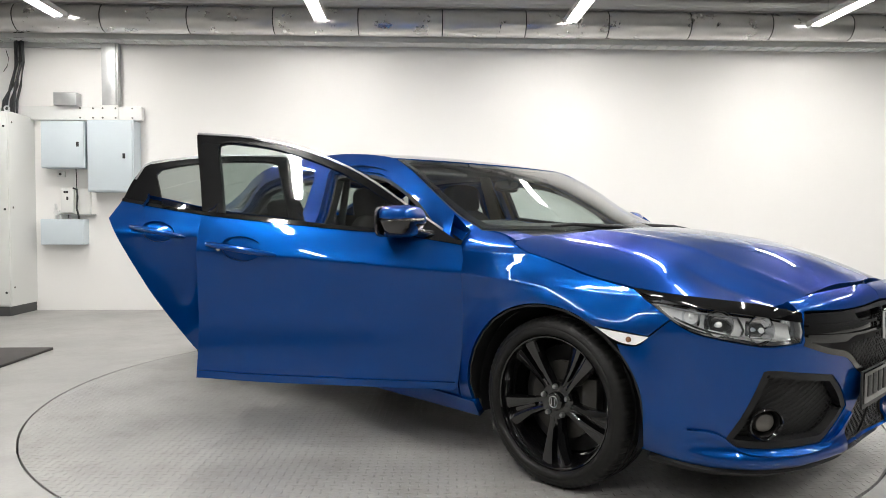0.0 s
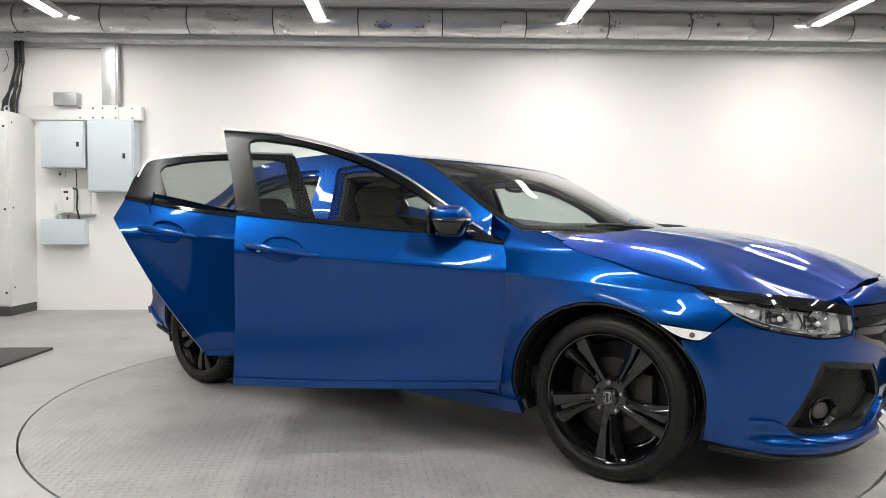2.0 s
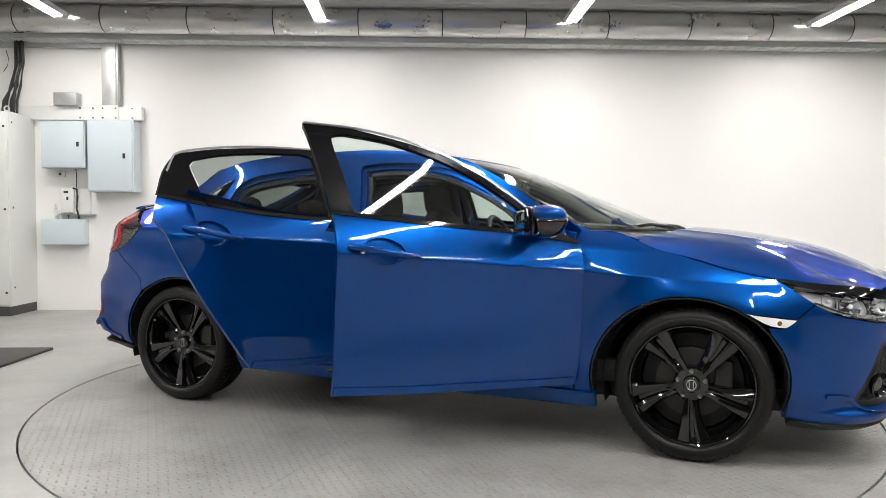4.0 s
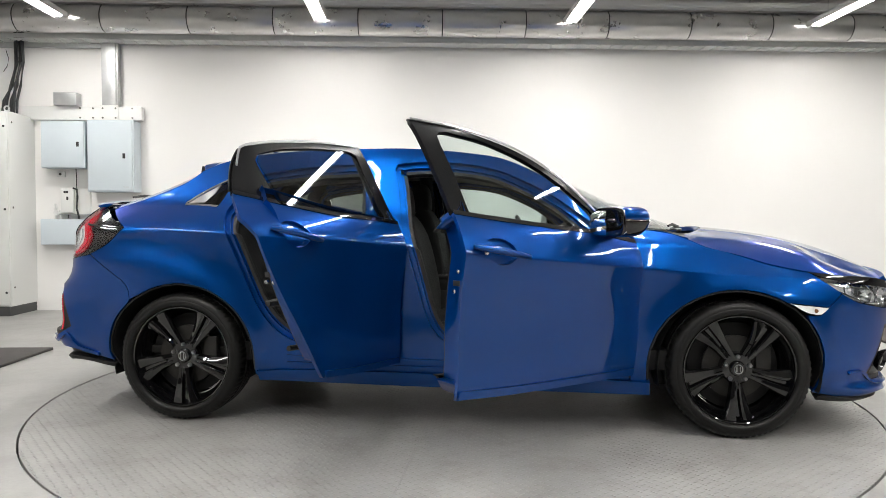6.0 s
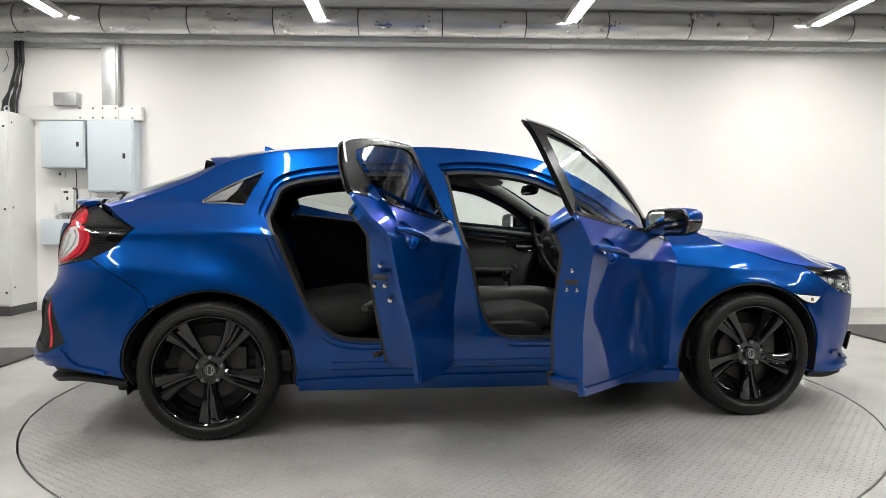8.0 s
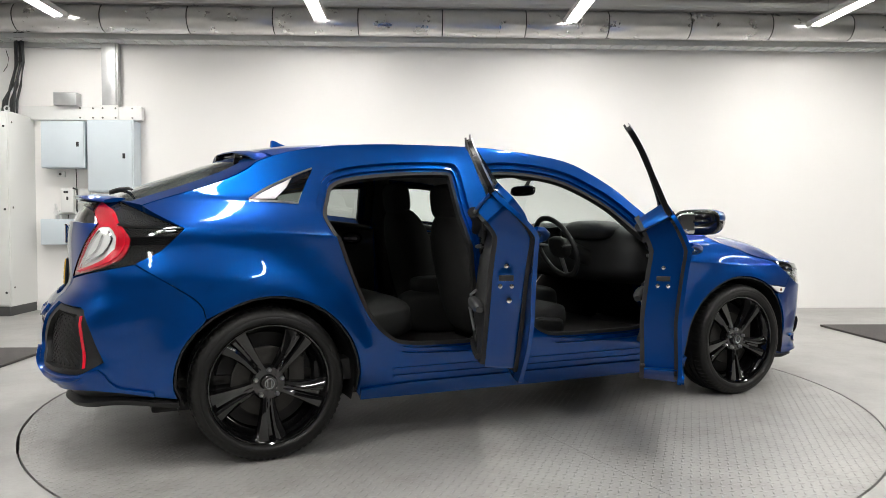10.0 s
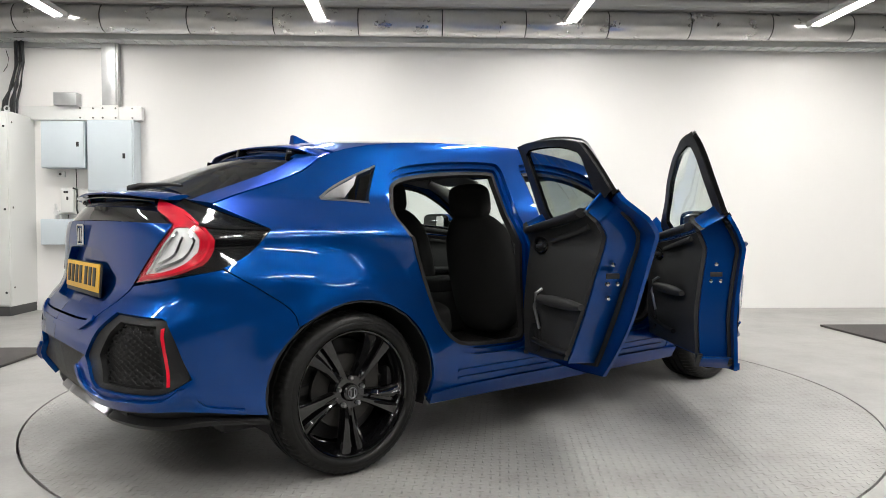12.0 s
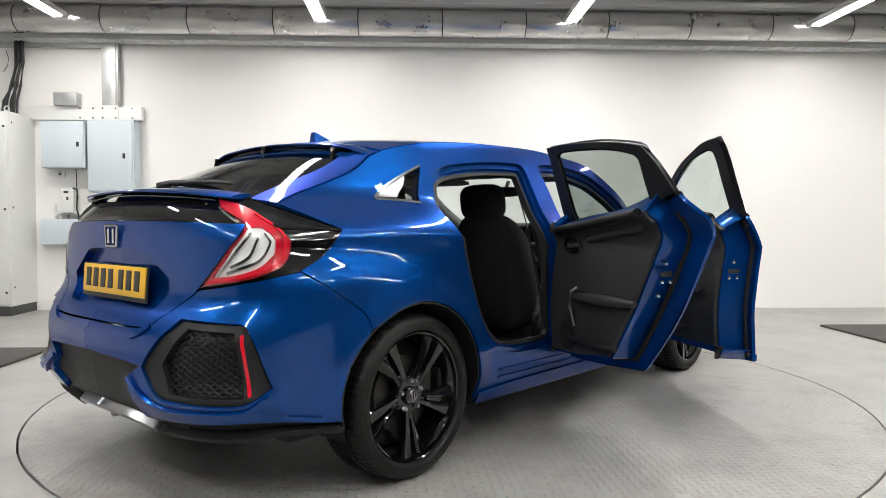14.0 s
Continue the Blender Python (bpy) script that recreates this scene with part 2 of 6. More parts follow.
def lathe_ob(name, profile, m, mat, parent=None, label="", n=48, axis="y"):
    v, f = lathe(profile, n, axis)
    bm = bmesh.new()
    vs = [bm.verts.new(m @ Vector(p)) for p in v]
    for q in f:
        bm.faces.new([vs[i] for i in q])
    bmesh.ops.recalc_face_normals(bm, faces=bm.faces)
    return part(name, bm, mat, parent, label, 35)


def add_tube(bm, pts, r, n=8, flat=1.0):
    """A round bar along points; flat squeezes it."""
    pts = [Vector(p) for p in pts]
    rings = []
    for i, p in enumerate(pts):
        d = (pts[min(i + 1, len(pts) - 1)] - pts[max(i - 1, 0)]).normalized()
        u = d.cross(Vector((0, 0, 1)))
        u = u.normalized() if u.length > 0.05 else Vector((1, 0, 0))
        w = d.cross(u)
        rr = r[i] if isinstance(r, (list, tuple)) else r
        rings.append([bm.verts.new(p + rr * (math.cos(2 * math.pi * k / n) * u + flat * math.sin(2 * math.pi * k / n) * w)) for k in range(n)])
    for a, b in zip(rings, rings[1:]):
        for k in range(n):
            bm.faces.new((a[k], a[(k + 1) % n], b[(k + 1) % n], b[k]))
    bm.faces.new(rings[0][::-1])
    bm.faces.new(rings[-1])
    return bm


def tube(name, pts, r, mat, parent=None, label="", n=8, flat=1.0):
    bm = add_tube(bmesh.new(), pts, r, n, flat)
    bmesh.ops.recalc_face_normals(bm, faces=bm.faces)
    return part(name, bm, mat, parent, label, 50)


def puff(name, size, m, mat, parent=None, label="", p=4.0, n=28, warp=None):
    """A cushion-like rounded block, by a superellipsoid."""
    verts, faces = [], []
    q = 2.0 / p
    f = lambda c: math.copysign(abs(c) ** q, c)
    for i in range(n // 2 + 1):
        a = -math.pi / 2 + math.pi * i / (n // 2)
        for j in range(n):
            b = 2 * math.pi * j / n
            v = Vector((size[0] / 2 * f(math.cos(a)) * f(math.cos(b)), size[1] / 2 * f(math.cos(a)) * f(math.sin(b)), size[2] / 2 * f(math.sin(a))))
            verts.append(m @ (warp(v) if warp else v))
    for i in range(n // 2):
        for j in range(n):
            faces.append((i * n + j, i * n + (j + 1) % n, (i + 1) * n + (j + 1) % n, (i + 1) * n + j))
    return mesh_ob(name, verts, faces, mat, parent, label)


def curve(pts, step=0.025):
    """Points along a smooth line through pts; two points make a straight line."""
    pts = [np.array(p, float) for p in pts]
    ext = [2 * pts[0] - pts[1]] + pts + [2 * pts[-1] - pts[-2]]
    out = []
    for a, b, c, d in zip(ext, ext[1:], ext[2:], ext[3:]):
        k = max(1, int(round(np.linalg.norm(c - b) / step)))
        for i in range(k):
            t = i / k
            out.append(0.5 * (2 * b + (c - a) * t + (2 * a - 5 * b + 4 * c - d) * t * t + (3 * b - a - 3 * c + d) * t ** 3))
    return out + [pts[-1]]


def loop(*segs, step=0.025):
    """A closed outline of smooth stretches that meet in corners."""
    out, n = [], len(segs)
    for i, s in enumerate(segs):
        s = list(s)
        if i:
            s = [segs[i - 1][-1]] + s
        else:
            s = [segs[-1][-1]] + s
        out += curve(s, step)[:-1]
    return np.array(out)


def arc(cx, cz, r, a0, a1, n=16, wide=0.0):
    return [(cx + (r + wide) * math.cos(radians(a0 + (a1 - a0) * i / n)), cz + r * math.sin(radians(a0 + (a1 - a0) * i / n))) for i in range(n + 1)]


def inside(poly, p):
    x, y = p[:, 0], p[:, 1]
    r = np.zeros(len(p), bool)
    q = np.roll(poly, 1, 0)
    for (ax, ay), (bx, by) in zip(poly, q):
        c = (ay > y) != (by > y)
        with np.errstate(divide="ignore", invalid="ignore"):
            r ^= c & (x < (bx - ax) * (y - ay) / (by - ay if by != ay else 1e-12) + ax)
    return r


def grow(poly, d):
    """Offset an outline outwards by d."""
    area = 0.5 * np.sum(poly[:, 0] * np.roll(poly[:, 1], -1) - poly[:, 1] * np.roll(poly[:, 0], -1))
    t = np.roll(poly, -1, 0) - np.roll(poly, 1, 0)
    t /= np.linalg.norm(t, axis=1)[:, None] + 1e-9
    return poly + np.stack([t[:, 1], -t[:, 0]], 1) * d * (1 if area > 0 else -1)


def panel(name, outline, fmap, mat, parent=None, label="", holes=(), depth=0.018, gap=0.002, step=0.03, off=0.0, side=1, inner=(0.0, 0.0, 0.7), twin=False, flip=False):
    """A sheet on the surface fmap(u, v) inside an outline, with openings, folded edges, and side=-1 for its mirror image.
    twin joins its mirror image across the car's middle."""
    loops = [grow(np.asarray(outline), -gap)] + [grow(np.asarray(h), gap) for h in holes]
    edge = np.concatenate(loops)
    lo, hi = edge.min(0), edge.max(0)
    gx, gy = np.meshgrid(np.arange(lo[0] + step / 2, hi[0], step), np.arange(lo[1] + step / 2, hi[1], step))
    grid = np.stack([gx.ravel(), gy.ravel()], 1)
    if fmap is shell and step >= 0.025 and lo[0] < 1.0 and hi[0] > -1.8:
        # two close rows of points keep the shoulder crease sharp
        cs = np.arange(lo[0] + step / 2, hi[0], 0.025)
        cz = crease_z(cs) + 0.002
        grid = grid[np.abs(grid[:, 1] - crease_z(grid[:, 0]) - 0.002) > 0.012]
        grid = np.concatenate([grid, np.stack([cs, cz - 0.005], 1), np.stack([cs, cz + 0.005], 1)])

    def keep(p):
        k = inside(loops[0], p)
        for h in loops[1:]:
            k &= ~inside(h, p)
        return k
    grid = grid[keep(grid)] if len(grid) else grid
    if len(grid):
        near = np.array([np.min(np.sum((edge - g) ** 2, 1)) for g in grid])
        grid = grid[near > (0.4 * step) ** 2]
    pts, edges, at = np.concatenate([edge, grid]), [], 0
    for l in loops:
        n = len(l)
        edges += [(at + i, at + (i + 1) % n) for i in range(n)]
        at += n
    out = geometry.delaunay_2d_cdt([Vector(p) for p in pts.tolist()], edges, [], 0, 1e-7)
    uv = np.array([tuple(v) for v in out[0]])
    tri = np.array(out[2])
    tri = tri[keep(uv[tri].mean(1))]
    origin = out[3]
    eps = 1e-3
    P = fmap(uv[:, 0], uv[:, 1])
    du = fmap(uv[:, 0] + eps, uv[:, 1]) - fmap(uv[:, 0] - eps, uv[:, 1])
    dv = fmap(uv[:, 0], uv[:, 1] + eps) - fmap(uv[:, 0], uv[:, 1] - eps)
    N = np.cross(du, dv)
    size = np.linalg.norm(N, axis=1)
    N /= size[:, None] + 1e-12
    good = np.flatnonzero(size > 1e-9)
    for i in np.flatnonzero(size <= 1e-9):
        N[i] = N[good[np.argmin(np.sum((P[good] - P[i]) ** 2, 1))]]
    mid = P.mean(0) - np.array(inner)
    if np.sum(N.mean(0) * mid) < 0:
        N = -N
    if flip:
        N = -N
    P = P + N * off
    a, b, c = P[tri[:, 0]], P[tri[:, 1]], P[tri[:, 2]]
    flip = np.sum(np.cross(b - a, c - a) * N[tri[:, 0]], 1) < 0
    tri[flip] = tri[flip][:, ::-1]
    verts, norms, faces = [P], [N], tri.tolist()
    if depth:
        back = {o: i for i, os in enumerate(origin) for o in os}
        base, at = len(P), 0
        for q, l in enumerate(loops):
            n = len(l)
            ids = np.array([back.get(at + i, 0) for i in range(n)])
            at += n
            R = P[ids]
            t = np.roll(R, -1, 0) - np.roll(R, 1, 0)
            o = np.cross(t, N[ids])
            o /= np.linalg.norm(o, axis=1)[:, None] + 1e-12
            turn = np.sum(o * (R - R.mean(0))) * (1 if q == 0 else -1)
            if turn < 0:
                o = -o
            verts += [R, R - N[ids] * depth]
            norms += [o, o]
            for i in range(n):
                j = (i + 1) % n
                if twin and abs(R[i][1]) < 0.012 and abs(R[j][1]) < 0.012:
                    continue
                face = (base + i, base + j, base + n + j, base + n + i)
                g = np.cross(R[j] - R[i], -N[ids[i]] * depth)
                faces.append(face if g @ o[i] >= 0 else face[::-1])
            base += 2 * n
    V, M = np.concatenate(verts), np.concatenate(norms)
    if side < 0 or twin:
        V2, M2, F2 = V * [1, -1, 1], M * [1, -1, 1], [tuple(f)[::-1] for f in faces]
        if twin:
            F2 = [tuple(i + len(V) for i in f) for f in F2]
            V, M, faces = np.concatenate([V, V2]), np.concatenate([M, M2]), faces + F2
        else:
            V, M, faces = V2, M2, F2
    return mesh_ob(name, V, faces, mat, parent, label, True, M)


def strip(name, pts, fmap, width, mat, parent=None, label="", off=0.003, side=1, thick=0.004):
    """A narrow moulding along a line on a surface."""
    c = np.array(curve(pts, 0.03))
    t = np.gradient(c, axis=0)
    t /= np.linalg.norm(t, axis=1)[:, None]
    n = np.stack([-t[:, 1], t[:, 0]], 1) * width / 2
    return panel(name, np.concatenate([c + n, (c - n)[::-1]]), fmap, mat, parent, label, depth=thick, gap=0, step=0.05, off=off, side=side)

# ---------------------------------------------------------------- the room
ROOM = pose(-4.062, 7.944, 0, 0, 0, 2.2)
CENTRE = (0.054, 4.260)
DISC_R = 2.268
WALL = surface("white_wall_paint", (0.80, 0.785, 0.765), 0.75, 0.0, 0.025, 0.8, 0.12, 90.0)
# dark base colour stands in for the dim room outside the view
WALL_DIM = surface("dim_unseen_wall", (0.07, 0.07, 0.07), 0.8, 0.0, 0.08, 0.8, 0.12, 90.0)
CEIL = surface("pale_ceiling_sheet", (0.55, 0.55, 0.54), 0.6, 0.0, 0.06, 1.0, 0.05, 60.0)
FOIL = surface("aluminium_foil_wrap", (0.62, 0.61, 0.60), 0.30, 0.9, 0.14, 5.0, 0.5, 30.0, 0.0, 0.45)
GALV = surface("galvanised_steel", (0.50, 0.51, 0.51), 0.42, 0.7, 0.12, 18.0, 0.05, 80.0)
CABINET = surface("grey_white_enamel", (0.66, 0.66, 0.64), 0.45, 0.0, 0.03, 3.0, 0.03, 200.0)
BLUE_GREY = surface("pale_blue_grey_enamel", (0.56, 0.62, 0.66), 0.45, 0.0, 0.03, 4.0, 0.03, 200.0)
WHITE_PLASTIC = surface("white_plastic", (0.72, 0.72, 0.70), 0.4, 0.0, 0.04, 10.0)
DARK_PLASTIC = surface("dark_plastic", (0.02, 0.02, 0.021), 0.45, 0.0, 0.2, 20.0)
RUBBER_MAT = surface("dark_rubber_mat", (0.045, 0.040, 0.038), 0.8, 0.0, 0.2, 8.0, 0.6, 120.0)
PLINTH = surface("black_plinth", (0.05, 0.05, 0.05), 0.6, 0.0, 0.2, 10.0)
TUBE = glow("tube_light", (1.0, 0.985, 0.95), TUBE_POWER)


def floor_paint(name, tread):
    """Worn grey floor paint; tread adds the raised bars of chequer plate."""
    m, nodes, links, b = shader(name)
    tc = nodes.new("ShaderNodeTexCoord")

    def noise_at(scale, detail=5, rough=0.6):
        n = nodes.new("ShaderNodeTexNoise")
        n.inputs["Scale"].default_value, n.inputs["Detail"].default_value, n.inputs["Roughness"].default_value = scale, detail, rough
        links.new(tc.outputs["Object"], n.inputs["Vector"])
        return n.outputs["Fac"]

    def ramp(fac, stops):
        r = nodes.new("ShaderNodeValToRGB")
        for i, (p, c) in enumerate(stops):
            e = r.color_ramp.elements[i] if i < 2 else r.color_ramp.elements.new(p)
            e.position, e.color = p, (*c, 1)
        links.new(fac, r.inputs[0])
        return r.outputs[0]

    def mult(a, c, f):
        x = nodes.new("ShaderNodeMix")
        x.data_type, x.blend_type = "RGBA", "MULTIPLY"
        x.inputs["Factor"].default_value = f
        links.new(a, x.inputs["A"])
        links.new(c, x.inputs["B"])
        return x.outputs["Result"]

    def num(op, a, c=None):
        x = nodes.new("ShaderNodeMath")
        x.operation = op
        for k, val in ((0, a), (1, c)):
            if val is None:
                continue
            if isinstance(val, (int, float)):
                x.inputs[k].default_value = val
            else:
                links.new(val, x.inputs[k])
        return x.outputs[0]
    base = ramp(noise_at(1.3), [(0.3, (0.275, 0.270, 0.260)), (0.7, (0.345, 0.338, 0.324))])
    stains = ramp(noise_at(3.5, 6, 0.7), [(0.30, (0.72, 0.70, 0.67)), (0.52, (1, 1, 1))])
    fine = ramp(noise_at(45.0, 4, 0.7), [(0.3, (0.90, 0.90, 0.89)), (0.6, (1, 1, 1))])
    col = mult(mult(base, stains, 0.75 if tread else 0.5), fine, 0.8)
    links.new(col, b.inputs["Base Color"])
    rr = nodes.new("ShaderNodeMapRange")
    rr.inputs["To Min"].default_value, rr.inputs["To Max"].default_value = 0.32, 0.55
    links.new(noise_at(2.2), rr.inputs["Value"])
    links.new(rr.outputs[0], b.inputs["Roughness"])
    bp = nodes.new("ShaderNodeBump")
    bp.inputs["Strength"].default_value = 0.5
    if tread:
        sep = nodes.new("ShaderNodeSeparateXYZ")
        links.new(tc.outputs["Object"], sep.inputs[0])
        pitch = 0.036
        u = num("DIVIDE", num("ADD", sep.outputs[0], sep.outputs[1]), pitch * 1.414)
        v = num("DIVIDE", num("SUBTRACT", sep.outputs[0], sep.outputs[1]), pitch * 1.414)
        fu, fv = num("SUBTRACT", num("FRACT", u), 0.5), num("SUBTRACT", num("FRACT", v), 0.5)
        odd = num("FLOORED_MODULO", num("ADD", num("FLOOR", u), num("FLOOR", v)), 2.0)
        uu, vv = num("MULTIPLY", fu, fu), num("MULTIPLY", fv, fv)
        one = num("SUBTRACT", 1.0, num("ADD", num("MULTIPLY", uu, 4.2), num("MULTIPLY", vv, 60.0)))
        two = num("SUBTRACT", 1.0, num("ADD", num("MULTIPLY", vv, 4.2), num("MULTIPLY", uu, 60.0)))
        mix = nodes.new("ShaderNodeMix")
        links.new(odd, mix.inputs["Factor"])
        links.new(one, mix.inputs["A"])
        links.new(two, mix.inputs["B"])
        links.new(num("MAXIMUM", mix.outputs["Result"], 0.0), bp.inputs["Height"])
        bp.inputs["Distance"].default_value = 0.004
        bp.inputs["Strength"].default_value = 1.0
    else:
        links.new(noise_at(70.0), bp.inputs["Height"])
        bp.inputs["Distance"].default_value = 0.001
    links.new(bp.outputs[0], b.inputs["Normal"])
    return m


FLOOR = floor_paint("grey_floor_paint", False)
TREAD = floor_paint("painted_chequer_plate", True)


def structure(name, size, m, mat, bevel=0.0):
    return tagged(box(name, size, m, mat, None, "", bevel), kind="structure")


def build_floor():
    n = 160
    ring = [(CENTRE[0] + (DISC_R + 0.007) * math.cos(2 * math.pi * i / n), CENTRE[1] + (DISC_R + 0.007) * math.sin(2 * math.pi * i / n)) for i in range(n)]
    corner = [(-9, -6), (11, -6), (11, 10), (-9, 10)]
    pts = [Vector(p) for p in ring + corner]
    edges = [(i, (i + 1) % n) for i in range(n)] + [(n + i, n + (i + 1) % 4) for i in range(4)]
    vs, _, fs, *_ = geometry.delaunay_2d_cdt(pts, edges, [], 0, 1e-7)
    verts = [(v.x, v.y, 0) for v in vs]
    mid = lambda f: math.hypot(sum(vs[i].x for i in f) / 3 - CENTRE[0], sum(vs[i].y for i in f) / 3 - CENTRE[1])
    faces = [f for f in fs if not all(i < n for i in f)]
    base = len(verts)
    verts += [(x, y, -0.08) for x, y in ring]
    faces += [(i, (i + 1) % n, base + (i + 1) % n, base + i) for i in range(n)]
    floor = mesh_ob("floor", verts, faces, FLOOR, None, "", False)
    tagged(floor, "worn pale grey painted concrete floor with faint stains", kind="structure")
    pit = part("floor_pit", add_box(bmesh.new(), (4.8, 4.8, 0.02), pose(*CENTRE, -0.09)), DARK_PLASTIC)
    tagged(pit, kind="structure")


def build_turntable():
    disc = thing("turntable", pose(*CENTRE, 0), "round grey chequer-plate turntable set flush in the floor", "turntable")
    R = DISC_R - 0.003
    cuts = [-R, -0.035, R]
    for a, b in zip(cuts, cuts[1:]):
        xs = np.linspace(a + 0.0008, b - 0.0008, 90)
        ys = np.sqrt(np.maximum(R * R - xs * xs, 1e-6))
        top = [(x, y) for x, y in zip(xs, ys)] + [(x, -y) for x, y in zip(xs[::-1], ys[::-1])]
        k = len(top)
        bm = bmesh.new()
        up = [bm.verts.new((x, y, 0)) for x, y in top]
        dn = [bm.verts.new((x, y, -0.02)) for x, y in top]
        bm.faces.new(up)
        for i in range(k):
            bm.faces.new((up[i], dn[i], dn[(i + 1) % k], up[(i + 1) % k]))
        bmesh.ops.recalc_face_normals(bm, faces=bm.faces)
        part("plate", bm, TREAD, disc)
    return disc


def build_shell():
    tagged(structure("wall_north", (22, 0.2, 3.7), ROOM @ pose(4, 0.1, 1.85), WALL), "plain white painted wall")
    structure("wall_west", (0.2, 16, 3.7), ROOM @ pose(-3.2, -7, 1.85), WALL)
    # unseen east and south walls, coloured dark so the car reflects little light
    structure("wall_east", (0.2, 16, 3.7), ROOM @ pose(12.6, -7, 1.85), WALL_DIM)
    structure("wall_south", (20, 0.2, 3.7), ROOM @ pose(4, -13.6, 1.85), WALL_DIM)
    bm = add_box(bmesh.new(), (20, 16, 0.05), ROOM @ pose(4, -7, 3.62))
    for i in range(78):
        add_box(bm, (20, 0.06, 0.03), ROOM @ pose(4, -0.3 - 0.17 * i, 3.585))
    tagged(part("ceiling", bm, CEIL), "pale ribbed sheet-metal ceiling", kind="structure")


def build_lights():
    master = None
    for s in (0.14, 2.77, 5.36, 7.96, 10.56):
        for y in LAMP_ROWS:
            m = ROOM @ pose(s, y, 3.07)
            if master is None:
                master = thing("tube_light", m, "white hanging ceiling light with a broad glowing tube", "ceiling light", "ceiling lights")
                box("housing", (0.13, 1.56, 0.035), pose(0, 0, 0.047), WHITE_PLASTIC, master)
                for q in (-0.064, 0.064):
                    box("side_lip", (0.003, 1.56, 0.026), pose(q, 0, 0.018), WHITE_PLASTIC, master, "thin white side lip", 0.001)
                puff("tube", (0.085, 1.52, 0.012), pose(0, 0, 0.014), TUBE, master, "bright white glowing tube", 5.0, 16)
                for q in (-0.5, 0.5):
                    tube("hanger", [(0, q, 0.06), (0, q, 0.50)], 0.003, GALV, master, "thin steel wire")
            else:
                copy_thing(master, m)


def build_duct():
    duct = thing("air_duct", ROOM @ pose(0, -0.45, 3.143), "foil-wrapped round air duct hung along the wall", "air duct")
    r = 0.146
    for i in range(-4, 15):
        s0 = 0.47 + 0.891 * (i - 1)
        v, f = lathe([(s0 + 0.006, r - 0.004), (s0 + 0.012, r), (s0 + 0.3, r + 0.0015), (s0 + 0.6, r - 0.001), (s0 + 0.879, r), (s0 + 0.885, r - 0.004)], 40, "x")
        mesh_ob("wrap", v, [q[::-1] for q in f], FOIL, duct)
    v, f = lathe([(-3.5, r - 0.006), (12.5, r - 0.006)], 32, "x")
    mesh_ob("core", v, [q[::-1] for q in f], DARK_PLASTIC, duct, "dark joint tape between the wraps")
    for i in range(8):
        s0 = -2.6 + 2.0 * i
        tube("hanger", [(s0, 0, r), (s0, 0, 0.46)], 0.005, GALV, duct, "steel rod")
    pale = surface("pale_galvanised_steel", (0.62, 0.63, 0.62), 0.5, 0.25, 0.1, 18.0, 0.05, 80.0)
    tray = thing("cable_tray", ROOM @ pose(0, -0.14, 2.985), "grey perforated steel cable tray along the wall", "cable tray")
    box("side_rail", (15.6, 0.006, 0.05), pose(4.6, -0.10, 0.03), pale, tray, "", 0.001)
    box("base", (15.6, 0.20, 0.004), pose(4.6, 0, 0.0), pale, tray, "", 0.001)
    bm = bmesh.new()
    for i in range(118):
        add_box(bm, (0.010, 0.205, 0.010), pose(-2.9 + 0.132 * i, 0, -0.007))
    tagged(part("rung", bm, pale, tray), kind="stuff")
    chan = thing("ceiling_channel", ROOM @ pose(4.6, -0.62, 3.305), "long white steel channel above the duct", "channel")
    box("web", (15.6, 0.12, 0.012), pose(0, 0, 0.03), WHITE_PLASTIC, chan)
    box("flange", (15.6, 0.012, 0.05), pose(0, -0.06, 0.004), WHITE_PLASTIC, chan)
    box("flange", (15.6, 0.012, 0.05), pose(0, 0.06, 0.004), WHITE_PLASTIC, chan)


def build_cabinet():
    c = thing("switch_cabinet", pose(-4.96, 7.66, 0, 0, 0, 2.2), "tall grey-white steel switch cabinet on a black plinth", "cabinet")
    box("plinth", (0.76, 0.56, 0.10), pose(0, 0.01, 0.05), PLINTH, c, "black steel plinth")
    box("body", (0.78, 0.56, 2.06), pose(0, 0.02, 1.13), CABINET, c, "", 0.006)
    box("door", (0.77, 0.018, 2.03), pose(0, -0.272, 1.13), CABINET, c, "", 0.004)
    for z in (0.25, 1.13, 2.0):
        lathe_ob("lock", [(-0.006, 0.0), (-0.006, 0.011), (0, 0.013)], pose(0.35, -0.281, z), DARK_PLASTIC, c, "", 14)
    for y in (-0.20, 0.24):
        tube("lifting_eye", [(0.345 + 0.026 * math.cos(a), y, 2.192 + 0.026 * math.sin(a)) for a in np.linspace(-1.45, 4.6, 17)], 0.009, WHITE_PLASTIC, c, "white painted lifting eye", 8)
    for y, z in ((-0.2, 0.3), (-0.2, 1.15), (-0.2, 2.05)):
        lathe_ob("screw", [(0.0, 0.012), (0.004, 0.010), (0.004, 0.0)], pose(0.39, y, z), STEEL, c, "", 10, "x")


